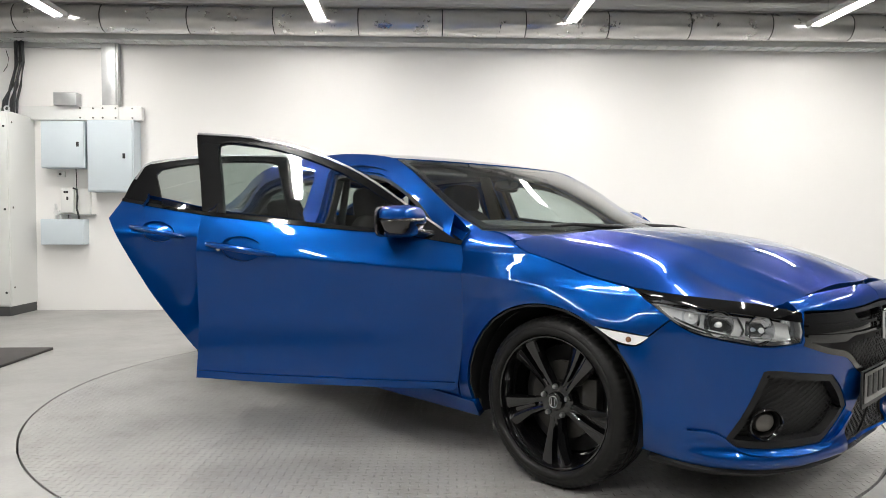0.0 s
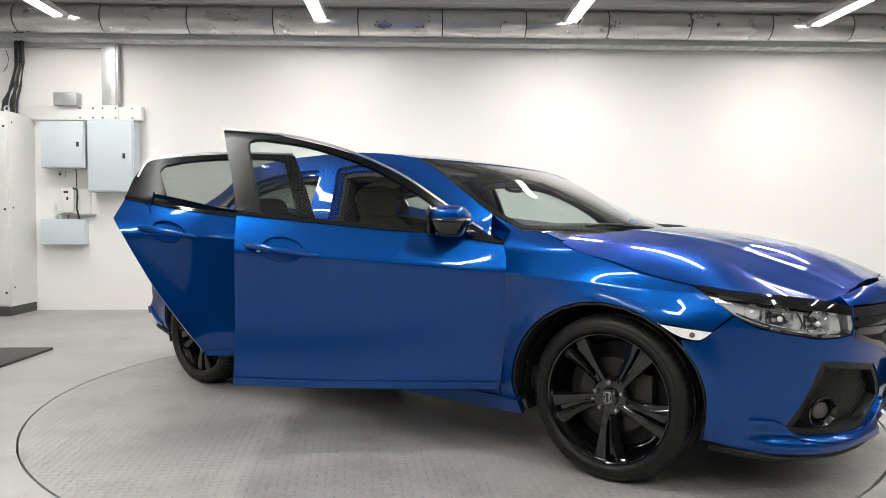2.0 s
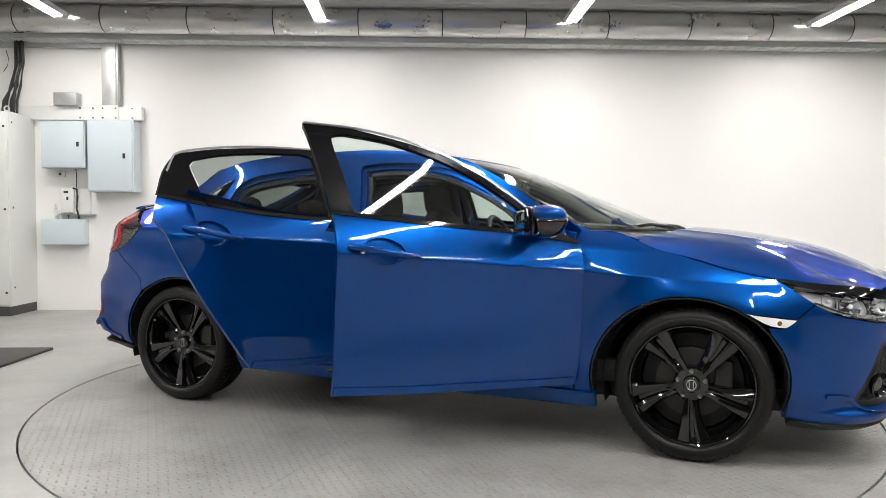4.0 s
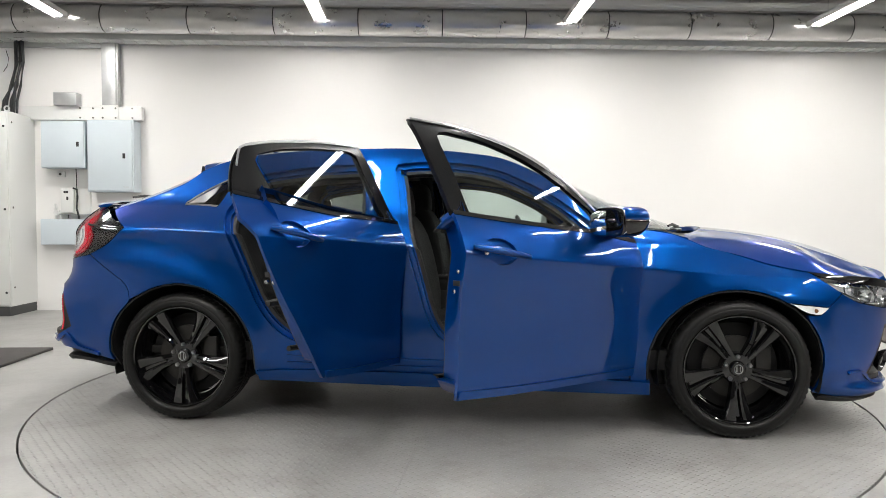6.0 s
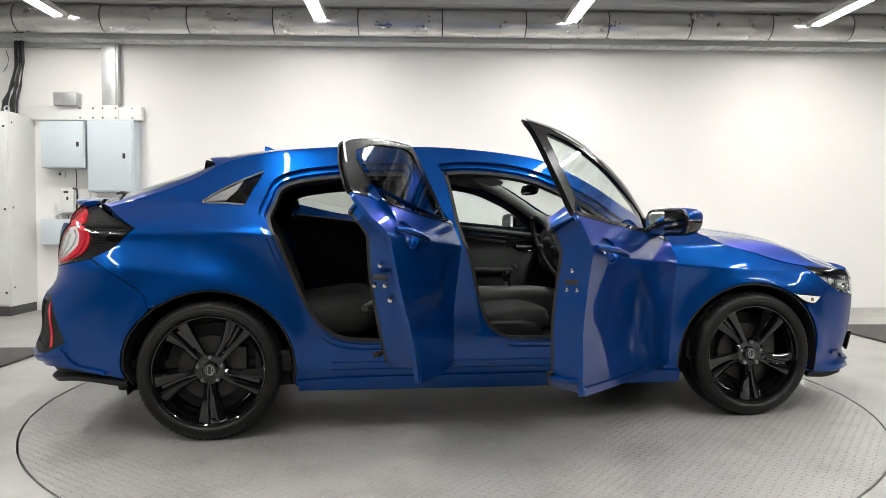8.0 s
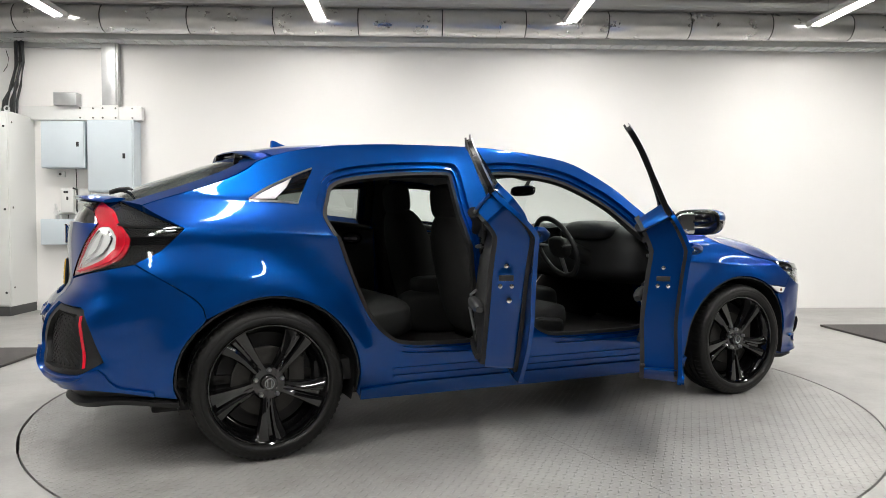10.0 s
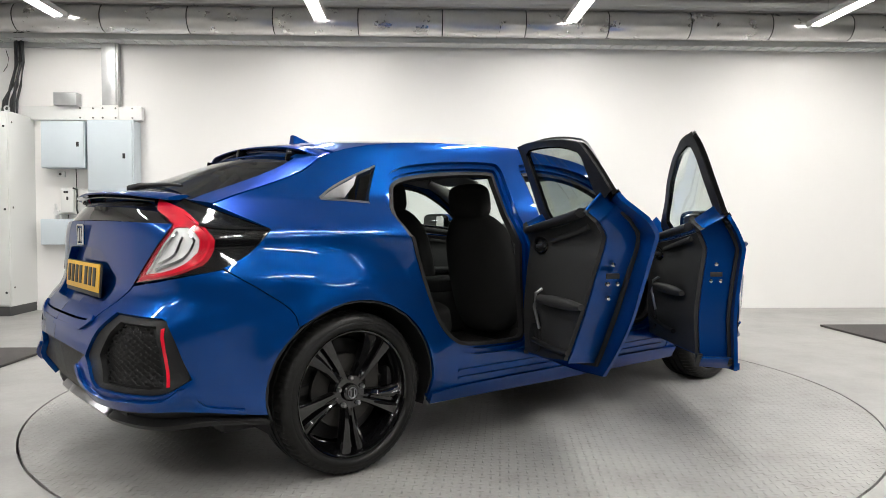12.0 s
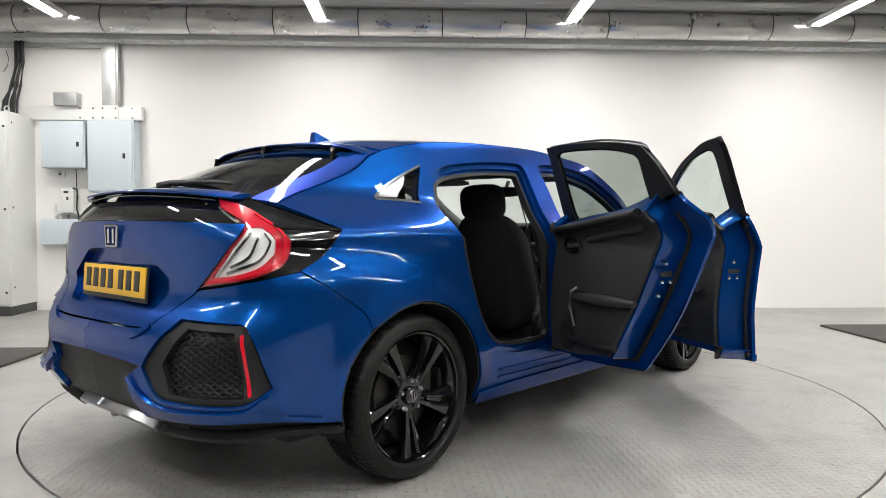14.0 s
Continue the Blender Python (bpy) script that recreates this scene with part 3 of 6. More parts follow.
def build_wall_boxes():
    def unit(name, s0, s1, z0, z1, depth, mat, label, cat, back=0.0):
        t = thing(name, ROOM @ pose((s0 + s1) / 2, -back, (z0 + z1) / 2), label, cat)
        box("body", (s1 - s0, depth - 0.016, z1 - z0), pose(0, -(depth - 0.016) / 2, 0), mat, t, "", 0.006)
        return t
    b1 = unit("wall_box", -0.345, 0.125, 1.59, 2.105, 0.22, BLUE_GREY, "pale blue-grey steel switch box on the wall", "switch box")
    box("door", (0.455, 0.016, 0.495), pose(0, -0.212, -0.002), BLUE_GREY, b1, "", 0.004)
    box("latch", (0.028, 0.008, 0.052), pose(0.165, -0.222, 0.0), DARK_PLASTIC, b1, "black latch", 0.002)
    b2 = unit("wall_box", 0.15, 0.655, 1.33, 2.115, 0.22, BLUE_GREY, "larger pale blue-grey steel switch box on the wall", "switch box")
    box("door", (0.475, 0.016, 0.755), pose(0, -0.212, -0.002), BLUE_GREY, b2, "", 0.004)
    box("latch", (0.028, 0.008, 0.056), pose(0.15, -0.222, 0.0), DARK_PLASTIC, b2, "black latch", 0.002)
    box("maker_plate", (0.06, 0.002, 0.006), pose(0.17, -0.221, -0.34), GALV, b2, "small printed strip", 0.0)
    b3 = unit("junction_box", -0.235, 0.015, 2.285, 2.425, 0.14, GALV, "small grey junction box above the rail", "junction box", 0.02)
    b4 = unit("low_box", -0.40, 0.065, 0.745, 1.03, 0.15, BLUE_GREY, "wide pale blue-grey trunking box low on the wall", "junction box")
    box("cover", (0.455, 0.006, 0.275), pose(0, -0.146, 0), BLUE_GREY, b4, "", 0.002)
    b5 = unit("socket_box", -0.27, -0.18, 1.50, 1.565, 0.05, WHITE_PLASTIC, "small white socket on the wall", "socket")
    lathe_ob("button", [(-0.01, 0), (-0.01, 0.012), (0, 0.014)], pose(0, -0.04, 0), DARK_PLASTIC, b5, "", 14)
    rail = thing("mounting_rail", ROOM @ pose(0.05, -0.05, 2.205), "pale steel mounting rail across the wall", "rail")
    box("beam", (1.30, 0.08, 0.15), pose(0, 0, 0), WHITE_PLASTIC, rail, "", 0.006)
    box("joint_plate", (0.20, 0.01, 0.17), pose(0.30, -0.046, 0.005), WHITE_PLASTIC, rail, "white bolted joint plate", 0.004)
    for s in (-0.02, 0.23, 0.37, 0.12, 0.55):
        for z in (-0.05, 0.055):
            lathe_ob("bolt", [(-0.008, 0.0), (-0.008, 0.009), (0, 0.010)], pose(s, -0.05 if 0.2 < s < 0.4 else -0.041, z), STEEL, rail, "", 10)
    post = thing("vertical_strut", ROOM @ pose(0.355, -0.045, 2.66), "grey galvanised strut from rail to ceiling", "strut")
    box("web", (0.155, 0.07, 0.76), pose(-0.015, 0, 0), GALV, post, "", 0.004)
    box("flange", (0.02, 0.085, 0.76), pose(0.083, -0.005, 0), GALV, post, "", 0.003)
    arm = thing("horizontal_strut", ROOM @ pose(-0.30, -0.035, 2.97), "grey horizontal strut under the duct", "strut")
    box("web", (1.14, 0.06, 0.075), pose(0, 0, 0), GALV, arm, "", 0.004)
    # charger and its cable
    ch = unit("charger_box", -0.215, 0.10, 1.085, 1.375, 0.07, WHITE_PLASTIC, "white cable charger box with black cable", "charger")
    box("front", (0.14, 0.05, 0.26), pose(-0.07, -0.075, 0.0), WHITE_PLASTIC, ch, "raised white cover", 0.008)
    box("display", (0.022, 0.004, 0.04), pose(-0.065, -0.101, 0.03), DARK_PLASTIC, ch, "small dark window", 0.001)
    box("label", (0.05, 0.003, 0.025), pose(-0.08, -0.101, 0.1), DARK_PLASTIC, ch, "dark label", 0.001)
    box("shelf", (0.36, 0.09, 0.012), pose(0.03, -0.05, -0.15), GALV, ch, "thin steel shelf", 0.002)
    tube("cable", [(0.0, -0.10, 0.145), (0.04, -0.105, 0.13), (0.05, -0.11, 0.05), (0.04, -0.11, -0.08), (0.06, -0.105, -0.17), (0.06, -0.10, -0.33)], 0.011, DARK_PLASTIC, ch, "black cable", 10)
    tube("cable", [(0.035, -0.10, 0.36), (0.04, -0.10, 0.24), (0.035, -0.10, 0.14)], 0.005, DARK_PLASTIC, ch, "thin black cable", 8)
    tube("cable", [(-0.06, -0.09, -0.15), (-0.065, -0.10, -0.25), (-0.085, -0.10, -0.36)], 0.006, DARK_PLASTIC, ch, "thin black cable", 8)
    v = thing("pipe_valve", ROOM @ pose(-0.27, -0.06, 1.08), "small white valve on the wall", "valve")
    tube("pipe", [(0, 0, -0.05), (0, 0, 0.12)], 0.015, WHITE_PLASTIC, v, "", 10)
    tube("pipe", [(0.05, 0.0, -0.05), (0.05, 0.0, 0.05)], 0.012, WHITE_PLASTIC, v, "", 10)
    lathe_ob("wheel", [(-0.03, 0.0), (-0.03, 0.03), (-0.015, 0.032), (-0.01, 0)], pose(0.02, -0.01, 0.02), WHITE_PLASTIC, v, "", 16)
    # thick cables from the ceiling down into the cabinet
    rnd = random.Random(5)
    for i in range(7):
        x = 0.03 * i + rnd.uniform(-0.01, 0.01)
        c = thing("power_cable", ROOM @ pose(-0.70 + x * 0.5, -0.12 - 0.012 * (i % 3), 0), "thick black power cable into the cabinet", "cable", "power cables")
        tube("sheath", [(0.05, 0.0, 3.1), (0.05, 0.01, 2.75), (0.02 - 0.02 * (i % 3), 0.0, 2.5), (-0.07 + 0.01 * i, -0.02, 2.33), (-0.09 + 0.014 * i, -0.04, 2.12)], 0.013, DARK_PLASTIC, c, "", 8)
    cable = thing("loose_cable", ROOM @ pose(-0.78, -0.06, 2.8), "thin loose grey wire by the strut", "cable")
    tube("wire", [(0, 0, 0.1), (0.03, 0, 0.0), (0.01, 0, -0.08), (-0.03, 0, -0.14)], 0.004, DARK_PLASTIC, cable)


def build_mats():
    m = thing("ramp_mat", pose(-3.70, 5.02, 0.0, 0, 0, 2), "dark brown rubber mat on the floor", "mat", "floor mats")
    box("sheet", (1.35, 0.82, 0.02), pose(0, 0, 0.010), RUBBER_MAT, m, "", 0.004)
    m2 = thing("ramp_mat", pose(4.19, 6.13, 0.0, 0, 0, 2), "dark brown rubber mat on the floor", "mat", "floor mats")
    box("sheet", (1.05, 1.3, 0.02), pose(0, 0, 0.010), RUBBER_MAT, m2, "", 0.004)


build_floor()
TURNTABLE = build_turntable()
build_shell()
build_lights()
build_duct()
build_cabinet()
build_wall_boxes()
build_mats()

# ---------------------------------------------------------------- the car
CAR = thing("car", pose(*CENTRE, 0), "glossy metallic blue hatchback car with its near-side doors open", "car")
ARCH_R = 0.371
FRONT_ARCH = lambda a0, a1, d=0.0: arc(WHEEL_X - 0.022, WHEEL_Z, ARCH_R - d, a0, a1, 16, 0.026)
REAR_ARCH = lambda a0, a1, d=0.0: arc(0.005 - WHEEL_X, WHEEL_Z, ARCH_R - d, a0, a1, 16, 0.012)
REAR_OPEN = loop([(-1.10, 1.127), (-1.065, 1.200), (-0.96, 1.245), (-0.72, 1.275), (-0.50, 1.284), (-0.425, 1.276), (-0.405, 1.24)],
                 [(-0.385, 1.0), (-0.345, 0.75), (-0.315, 0.55), (-0.315, 0.45), (-0.36, 0.40), (-0.44, 0.392)],
                 [(-0.70, 0.403), (-0.82, 0.442), (-0.93, 0.562), (-1.035, 0.788), (-1.12, 1.004), (-1.125, 1.07), (-1.10, 1.127)])
FRONT_OPEN = loop([(-0.268, 1.285), (-0.15, 1.297), (0.02, 1.290), (0.18, 1.265), (0.30, 1.225), (0.489, 1.130), (0.66, 1.010), (0.745, 0.935), (0.775, 0.87)],
                  [(0.785, 0.72), (0.775, 0.58), (0.74, 0.46), (0.66, 0.402), (0.56, 0.390)],
                  [(0.33, 0.389), (0.10, 0.393), (0.015, 0.412), (-0.058, 0.463), (-0.113, 0.573), (-0.17, 0.79), (-0.222, 0.979), (-0.255, 1.172), (-0.277, 1.262), (-0.268, 1.285)])
FRAME_OUT = loop([(0.855, 0.950), (0.915, 0.962)], PILLAR_LINE[1:] + RAIL_LINE[1:], HATCH_LINE[1:], [(-1.708, 0.969)],
                 [(-1.80, 0.886), (-1.913, 0.832)], [(-1.769, 0.749), (-1.635, 0.672), (-1.598, 0.608)],
                 REAR_ARCH(131, -12)[1:], [(-0.955, 0.225)], [(0.0, 0.205), (0.855, 0.195)], [(0.855, 0.60), (0.855, 0.950)])
QUARTER_OUT = loop([(-1.414, 1.091), (-1.27, 1.168), (-1.116, 1.236)], [(-1.16, 1.16), (-1.20, 1.078)], [(-1.31, 1.086), (-1.414, 1.091)])
FENDER_OUT = loop([(0.86, 0.958), (0.93, 0.963), (1.05, 0.945), (1.095, 0.929)], [(1.127, 0.916), (1.20, 0.884), (1.36, 0.844), (1.49, 0.806), (1.60, 0.782), (1.675, 0.768)],
                  [(1.72, 0.73), (1.795, 0.676)], [(1.725, 0.612)], [(1.545, 0.634)], [(1.60, 0.606)], FRONT_ARCH(48, 190)[1:], [(0.955, 0.195)], [(0.86, 0.195)], [(0.86, 0.6), (0.86, 0.955)])
HEAD_OUT = loop([(1.675, 0.768), (1.80, 0.752), (1.934, 0.742), (2.05, 0.728), (2.19, 0.700)], [(2.205, 0.64), (2.195, 0.606)],
                [(2.087, 0.599), (2.0, 0.610), (1.876, 0.634), (1.795, 0.672), (1.72, 0.73), (1.675, 0.768)])
INDIC_OUT = loop([(1.55, 0.632), (1.729, 0.611)], [(1.69, 0.579), (1.635, 0.585)], [(1.60, 0.60), (1.55, 0.632)])
FOG_OUT = loop([(2.075, 0.515), (2.12, 0.518), (2.34, 0.487)], [(2.40, 0.43), (2.455, 0.362)], [(2.42, 0.31), (2.37, 0.265), (2.33, 0.252)],
               [(2.06, 0.258), (1.99, 0.268)], [(1.985, 0.285), (2.02, 0.36), (2.075, 0.515)])
GRILLE_OUT = loop([(2.72, 0.715), (2.45, 0.702), (2.21, 0.708)], [(2.205, 0.64), (2.21, 0.606)], [(2.30, 0.575), (2.42, 0.545)], [(2.50, 0.49), (2.60, 0.462), (2.72, 0.458)], [(2.72, 0.715)])
INTAKE_OUT = loop([(2.72, 0.435), (2.56, 0.430)], [(2.50, 0.30), (2.50, 0.20)], [(2.60, 0.178), (2.72, 0.178)], [(2.72, 0.435)])
BUMPER_OUT = loop([(2.72, 0.770), (2.665, 0.772), (2.45, 0.768), (2.287, 0.760), (2.16, 0.742)], [(2.19, 0.703), (2.205, 0.64), (2.195, 0.606)],
                  [(2.087, 0.597), (2.0, 0.608), (1.876, 0.632), (1.795, 0.672)], [(1.725, 0.610)], [(1.69, 0.577), (1.628, 0.580)],
                  FRONT_ARCH(42, -17)[1:], [(1.90, 0.178), (2.15, 0.168), (2.45, 0.162), (2.72, 0.160)], [(2.72, 0.770)])

# flanks: pillars, rails, sills and rear quarter in one pressing a side
panel("side_panel", FRAME_OUT, shell, PAINT, CAR, "", [REAR_OPEN, FRONT_OPEN, QUARTER_OUT], depth=0.055)
panel("side_panel", FRAME_OUT, shell, PAINT, CAR, "", [REAR_OPEN, FRONT_OPEN, QUARTER_OUT], depth=0.055, side=-1)
for sd in (1, -1):
    for o in (REAR_OPEN, FRONT_OPEN):
        panel("door_jamb", grow(o, 0.004), shell, PAINT, CAR, "", [grow(o, -0.020)], depth=0.03, gap=0, off=-0.022, side=sd, step=0.02)
        panel("door_jamb", grow(o, -0.016), shell, PAINT, CAR, "", [grow(o, -0.034)], depth=0.03, gap=0, off=-0.038, side=sd, step=0.02)
        panel("door_seal", grow(o, -0.030), shell, SEAL, CAR, "black rubber door seal", [grow(o, -0.046)], depth=0.03, gap=0, off=-0.034, side=sd, step=0.02)
    panel("front_fender", FENDER_OUT, shell, PAINT, CAR, side=sd)
    panel("quarter_glass", QUARTER_OUT, shell, DARK_GLASS, CAR, "dark quarter window", off=-0.006, depth=0.004, side=sd)
    panel("quarter_trim", loop([(-1.405, 1.094)], [(-1.30, 1.150)], [(-1.21, 1.195)], [(-1.235, 1.150)], [(-1.29, 1.098)]), shell, SATIN, CAR, "satin grey trim wedge", depth=0.006, off=-0.002, side=sd)
    strip("quarter_moulding", [(-1.41, 1.088), (-1.30, 1.084), (-1.20, 1.076)], shell, 0.010, CHROME, CAR, "thin bright moulding", side=sd)
    strip("quarter_moulding", [(-1.41, 1.094), (-1.27, 1.171), (-1.118, 1.238)], shell, 0.008, CHROME, CAR, "thin bright moulding", side=sd)
    panel("sill_cover", loop([(-0.955, 0.262), (-0.60, 0.272), (0.60, 0.262), (0.95, 0.255)], [(0.955, 0.188)], [(0.0, 0.196), (-0.95, 0.212)], [(-0.955, 0.262)]), shell, PAINT, CAR, "", off=0.012, depth=0.03, side=sd)
    panel("wheel_arch_lip", np.array(FRONT_ARCH(-14, 192) + FRONT_ARCH(192, -14, 0.008)), shell, TRIM, CAR, "black arch lining edge", depth=0.06, gap=0, off=-0.008, side=sd)
    panel("wheel_arch_lip", np.array(REAR_ARCH(-10, 190) + REAR_ARCH(190, -10, 0.008)), shell, TRIM, CAR, "black arch lining edge", depth=0.06, gap=0, off=-0.008, side=sd)
    for wx in (WHEEL_X, -WHEEL_X):
        v, f = lathe([(-0.845 * sd, 0.366), (-0.45 * sd, 0.366), (-0.45 * sd, 0.02)], 40, "y", radians(-16), radians(212))
        mesh_ob("wheel_well", [(x + wx, y, z + WHEEL_Z) for x, y, z in v], f, TRIM, CAR, "black plastic wheel well")

for sd in (1, -1):
    for z0, wd in ((0.325, 0.010), (0.292, 0.008)):
        strip("sill_fold", [(-0.80, z0 + 0.012), (-0.3, z0 + 0.006), (0.3, z0), (0.80, z0 - 0.004)], shell, wd, PAINT, CAR, "", off=0.007, side=sd, thick=0.008)

# nose
panel("front_bumper", BUMPER_OUT, shell, PAINT, CAR, "", [FOG_OUT, GRILLE_OUT, INTAKE_OUT], depth=0.03, twin=True, gap=0.0015)
BON_SIDE = [(1.13, 0.0), (1.20, 0.0), (1.36, 0.0), (1.49, 0.0), (1.60, 0.0), (1.672, 0.0)]
edge_y = lambda x: float(-shell(x, fender_top(x))[1])
bon_half = [(x, -edge_y(x)) for x, _ in BON_SIDE]
bon_front = [(1.79, -0.783), (1.917, -0.738), (2.025, -0.666), (2.085, -0.55), (2.112, -0.42), (2.125, -0.22), (2.140, 0.0), (2.125, 0.22), (2.112, 0.42), (2.085, 0.55), (2.025, 0.666), (1.917, 0.738), (1.79, 0.783), (1.672, -bon_half[-1][1])]
bon_back = [(1.115, 0.775), (1.14, 0.66), (1.22, 0.50), (1.30, 0.28), (1.335, 0.0), (1.30, -0.28), (1.22, -0.50), (1.14, -0.66), (1.115, -0.775), (1.13, bon_half[0][1])]
BONNET_OUT = loop(bon_half[1:], bon_front, [(x, -y) for x, y in bon_half[::-1]][1:], bon_back)
bonnet_map = lambda x, y: np.stack([x, y, bonnet_z(x, y)], -1)
panel("bonnet", BONNET_OUT, bonnet_map, PAINT, CAR, depth=0.025, inner=(1.6, 0, 0.3))
low = lambda x, y: np.stack([x, y, 0.935 + (np.abs(y) / 0.76) ** 3 * (0.018 - 0.053 * step01(1.0, 1.10, x))], -1)
panel("cowl", loop([(1.09, 0.78), (1.20, 0.63), (1.30, 0.33), (1.34, 0.0), (1.30, -0.33), (1.20, -0.63), (1.09, -0.78)], [(0.98, -0.752), (0.86, -0.745)], [(0.86, -0.70), (1.10, -0.4), (1.18, 0.0), (1.10, 0.4), (0.86, 0.70)], [(0.86, 0.745), (0.98, 0.752), (1.09, 0.78)]), low, TRIM, CAR, "black plastic cowl below the windscreen", depth=0.05, inner=(1.2, 0, 0.3))

scuttle = lambda x, y: np.stack([x, y, 0.960 - 0.016 * step01(0.98, 1.08, x) - 0.022 * step01(1.04, 1.15, x)], -1)
for sd in (1, -1):
    panel("fender_corner", loop([(0.87, -0.756 * sd), (0.96, -0.762 * sd), (1.05, -0.768 * sd), (1.10, -0.780 * sd), (1.125, -0.80 * sd)], [(1.135, -0.73 * sd), (1.17, -0.66 * sd)], [(1.08, -0.62 * sd), (0.98, -0.665 * sd)], [(0.90, -0.735 * sd), (0.87, -0.756 * sd)]), scuttle, PAINT, CAR, "", depth=0.02, gap=0, step=0.02, inner=(1.0, 0, 0.3))

# cabin roof and glass
SCREEN_OUT = loop([(0.03, -0.985), (0.5, -0.985), (0.985, -0.985)], [(0.985, 0.0), (0.985, 0.985)], [(0.5, 0.985), (0.03, 0.985)], [(0.03, 0.0), (0.03, -0.985)], step=0.04)
panel("windscreen", SCREEN_OUT, screen_map, SCREEN, CAR, "clear laminated windscreen", depth=0.005, step=0.05, inner=(0.5, 0, 0.3))
panel("windscreen_border", SCREEN_OUT, screen_map, GLOSS_BLACK, CAR, "black printed border of the windscreen", [loop([(0.10, -0.93), (0.5, -0.945), (0.93, -0.93)], [(0.94, 0), (0.93, 0.93)], [(0.5, 0.945), (0.10, 0.93)], [(0.09, 0), (0.10, -0.93)], step=0.04)], depth=0.002, gap=0, step=0.05, off=-0.006, inner=(0.5, 0, 0.3))
ROOF_OUT = loop([(0.005, -0.995), (0.5, -0.995), (0.995, -0.995)], [(0.995, 0.995)], [(0.5, 0.995), (0.005, 0.995)], [(0.005, -0.995)], step=0.03)
panel("roof", ROOF_OUT, roof_map, PAINT, CAR, depth=0.02, step=0.04, inner=(-0.4, 0, 0.3), gap=0.001)
HATCH_OUT = loop([(0.01, -0.99), (0.5, -0.99), (0.99, -0.99)], [(0.99, 0.99)], [(0.5, 0.99), (0.01, 0.99)], [(0.01, -0.99)], step=0.03)
HATCH_GLASS = loop([(0.16, -0.80), (0.5, -0.82), (0.97, -0.84)], [(0.97, 0.84)], [(0.5, 0.82), (0.16, 0.80)], [(0.16, -0.80)], step=0.03)
hatch = panel("tailgate", HATCH_OUT, hatch_map, PAINT, CAR, "", [HATCH_GLASS], depth=0.03, step=0.04, inner=(-1.5, 0, 0.3), gap=0.003)
panel("rear_window", HATCH_GLASS, hatch_map, DARK_GLASS, hatch, "dark tinted rear window", depth=0.004, step=0.05, off=-0.003, inner=(-1.5, 0, 0.3), gap=0.0)

# ---------------------------------------------------------------- doors
FD_BELT = [(0.838, 0.908), (0.56, 0.952), (0.323, 0.973), (-0.034, 1.008), (-0.258, 1.033)]
FD_SKIN = loop(FD_BELT, [(-0.262, 0.80), (-0.266, 0.507), (-0.276, 0.342)], [(0.0, 0.325), (0.25, 0.313), (0.60, 0.298), (0.80, 0.290), (0.822, 0.296)], [(0.839, 0.45), (0.845, 0.603), (0.848, 0.80), (0.838, 0.908)])
FD_FRAME = loop(FD_BELT, [(-0.285, 1.18), (-0.330, 1.385)], [(-0.20, 1.381), (-0.073, 1.362), (0.182, 1.299), (0.407, 1.200), (0.605, 1.066), (0.765, 0.955), (0.838, 0.908)])
FD_GLASS = loop([(0.645, 0.945), (0.323, 0.975), (-0.034, 1.010), (-0.168, 1.023)], [(-0.195, 1.18), (-0.222, 1.30), (-0.215, 1.340), (-0.165, 1.348)],
                [(0.05, 1.312), (0.309, 1.218), (0.532, 1.084), (0.632, 1.012)], [(0.645, 0.945)])
RD_BELT = [(-0.292, 0.992), (-0.44, 1.008), (-0.732, 1.030), (-0.987, 1.068), (-1.190, 1.108)]
RD_SKIN = loop(RD_BELT, [(-1.246, 1.015)], [(-1.180, 0.873), (-1.052, 0.646), (-0.878, 0.392), (-0.845, 0.352)], [(-0.592, 0.331), (-0.335, 0.322), (-0.292, 0.330)], [(-0.282, 0.544), (-0.276, 0.763), (-0.282, 0.90), (-0.292, 0.992)])
RD_FRAME = loop(RD_BELT, [(-1.145, 1.21), (-1.085, 1.285), (-1.05, 1.300)], [(-0.90, 1.326), (-0.70, 1.345), (-0.50, 1.355), (-0.36, 1.352)], [(-0.325, 1.18), (-0.292, 0.992)])
RD_GLASS = loop([(-0.375, 1.004), (-0.44, 1.010), (-0.732, 1.032), (-1.00, 1.072)], [(-1.015, 1.16), (-1.03, 1.245), (-1.005, 1.272)], [(-0.88, 1.300), (-0.70, 1.319), (-0.48, 1.327), (-0.415, 1.310)], [(-0.395, 1.15), (-0.375, 1.004)])

RD_INNER = loop(RD_BELT[:4] + [(-1.075, 1.082)], [(-1.125, 1.005)], [(-1.095, 0.873), (-0.995, 0.66), (-0.86, 0.43)], [(-0.815, 0.372)], [(-0.592, 0.345), (-0.335, 0.335), (-0.302, 0.342)], [(-0.292, 0.544), (-0.286, 0.763), (-0.288, 0.90), (-0.292, 0.992)])


def hinge(x, y, deg):
    return Matrix.Translation((x, y, 0)) @ Matrix.Rotation(radians(deg), 4, "Z") @ Matrix.Translation((-x, -y, 0))


def inset_shell(d):
    """The flank moved inwards by d."""
    def f(s, z):
        p = shell(s, z)
        return np.stack([p[..., 0], p[..., 1] + d, p[..., 2]], -1)
    return f


def pane_map(s, z):
    """The gently bowed sheet of the side windows."""
    s, z = np.asarray(s, float), np.asarray(z, float)
    t = (z - 1.02) / 0.31
    lo, hi = side_width(s, 1.02 + 0 * s), side_width(s, 1.33 + 0 * s)
    return np.stack([s, -(lo + (hi - lo) * t + 0.010 * t * (1 - t)), z], -1)


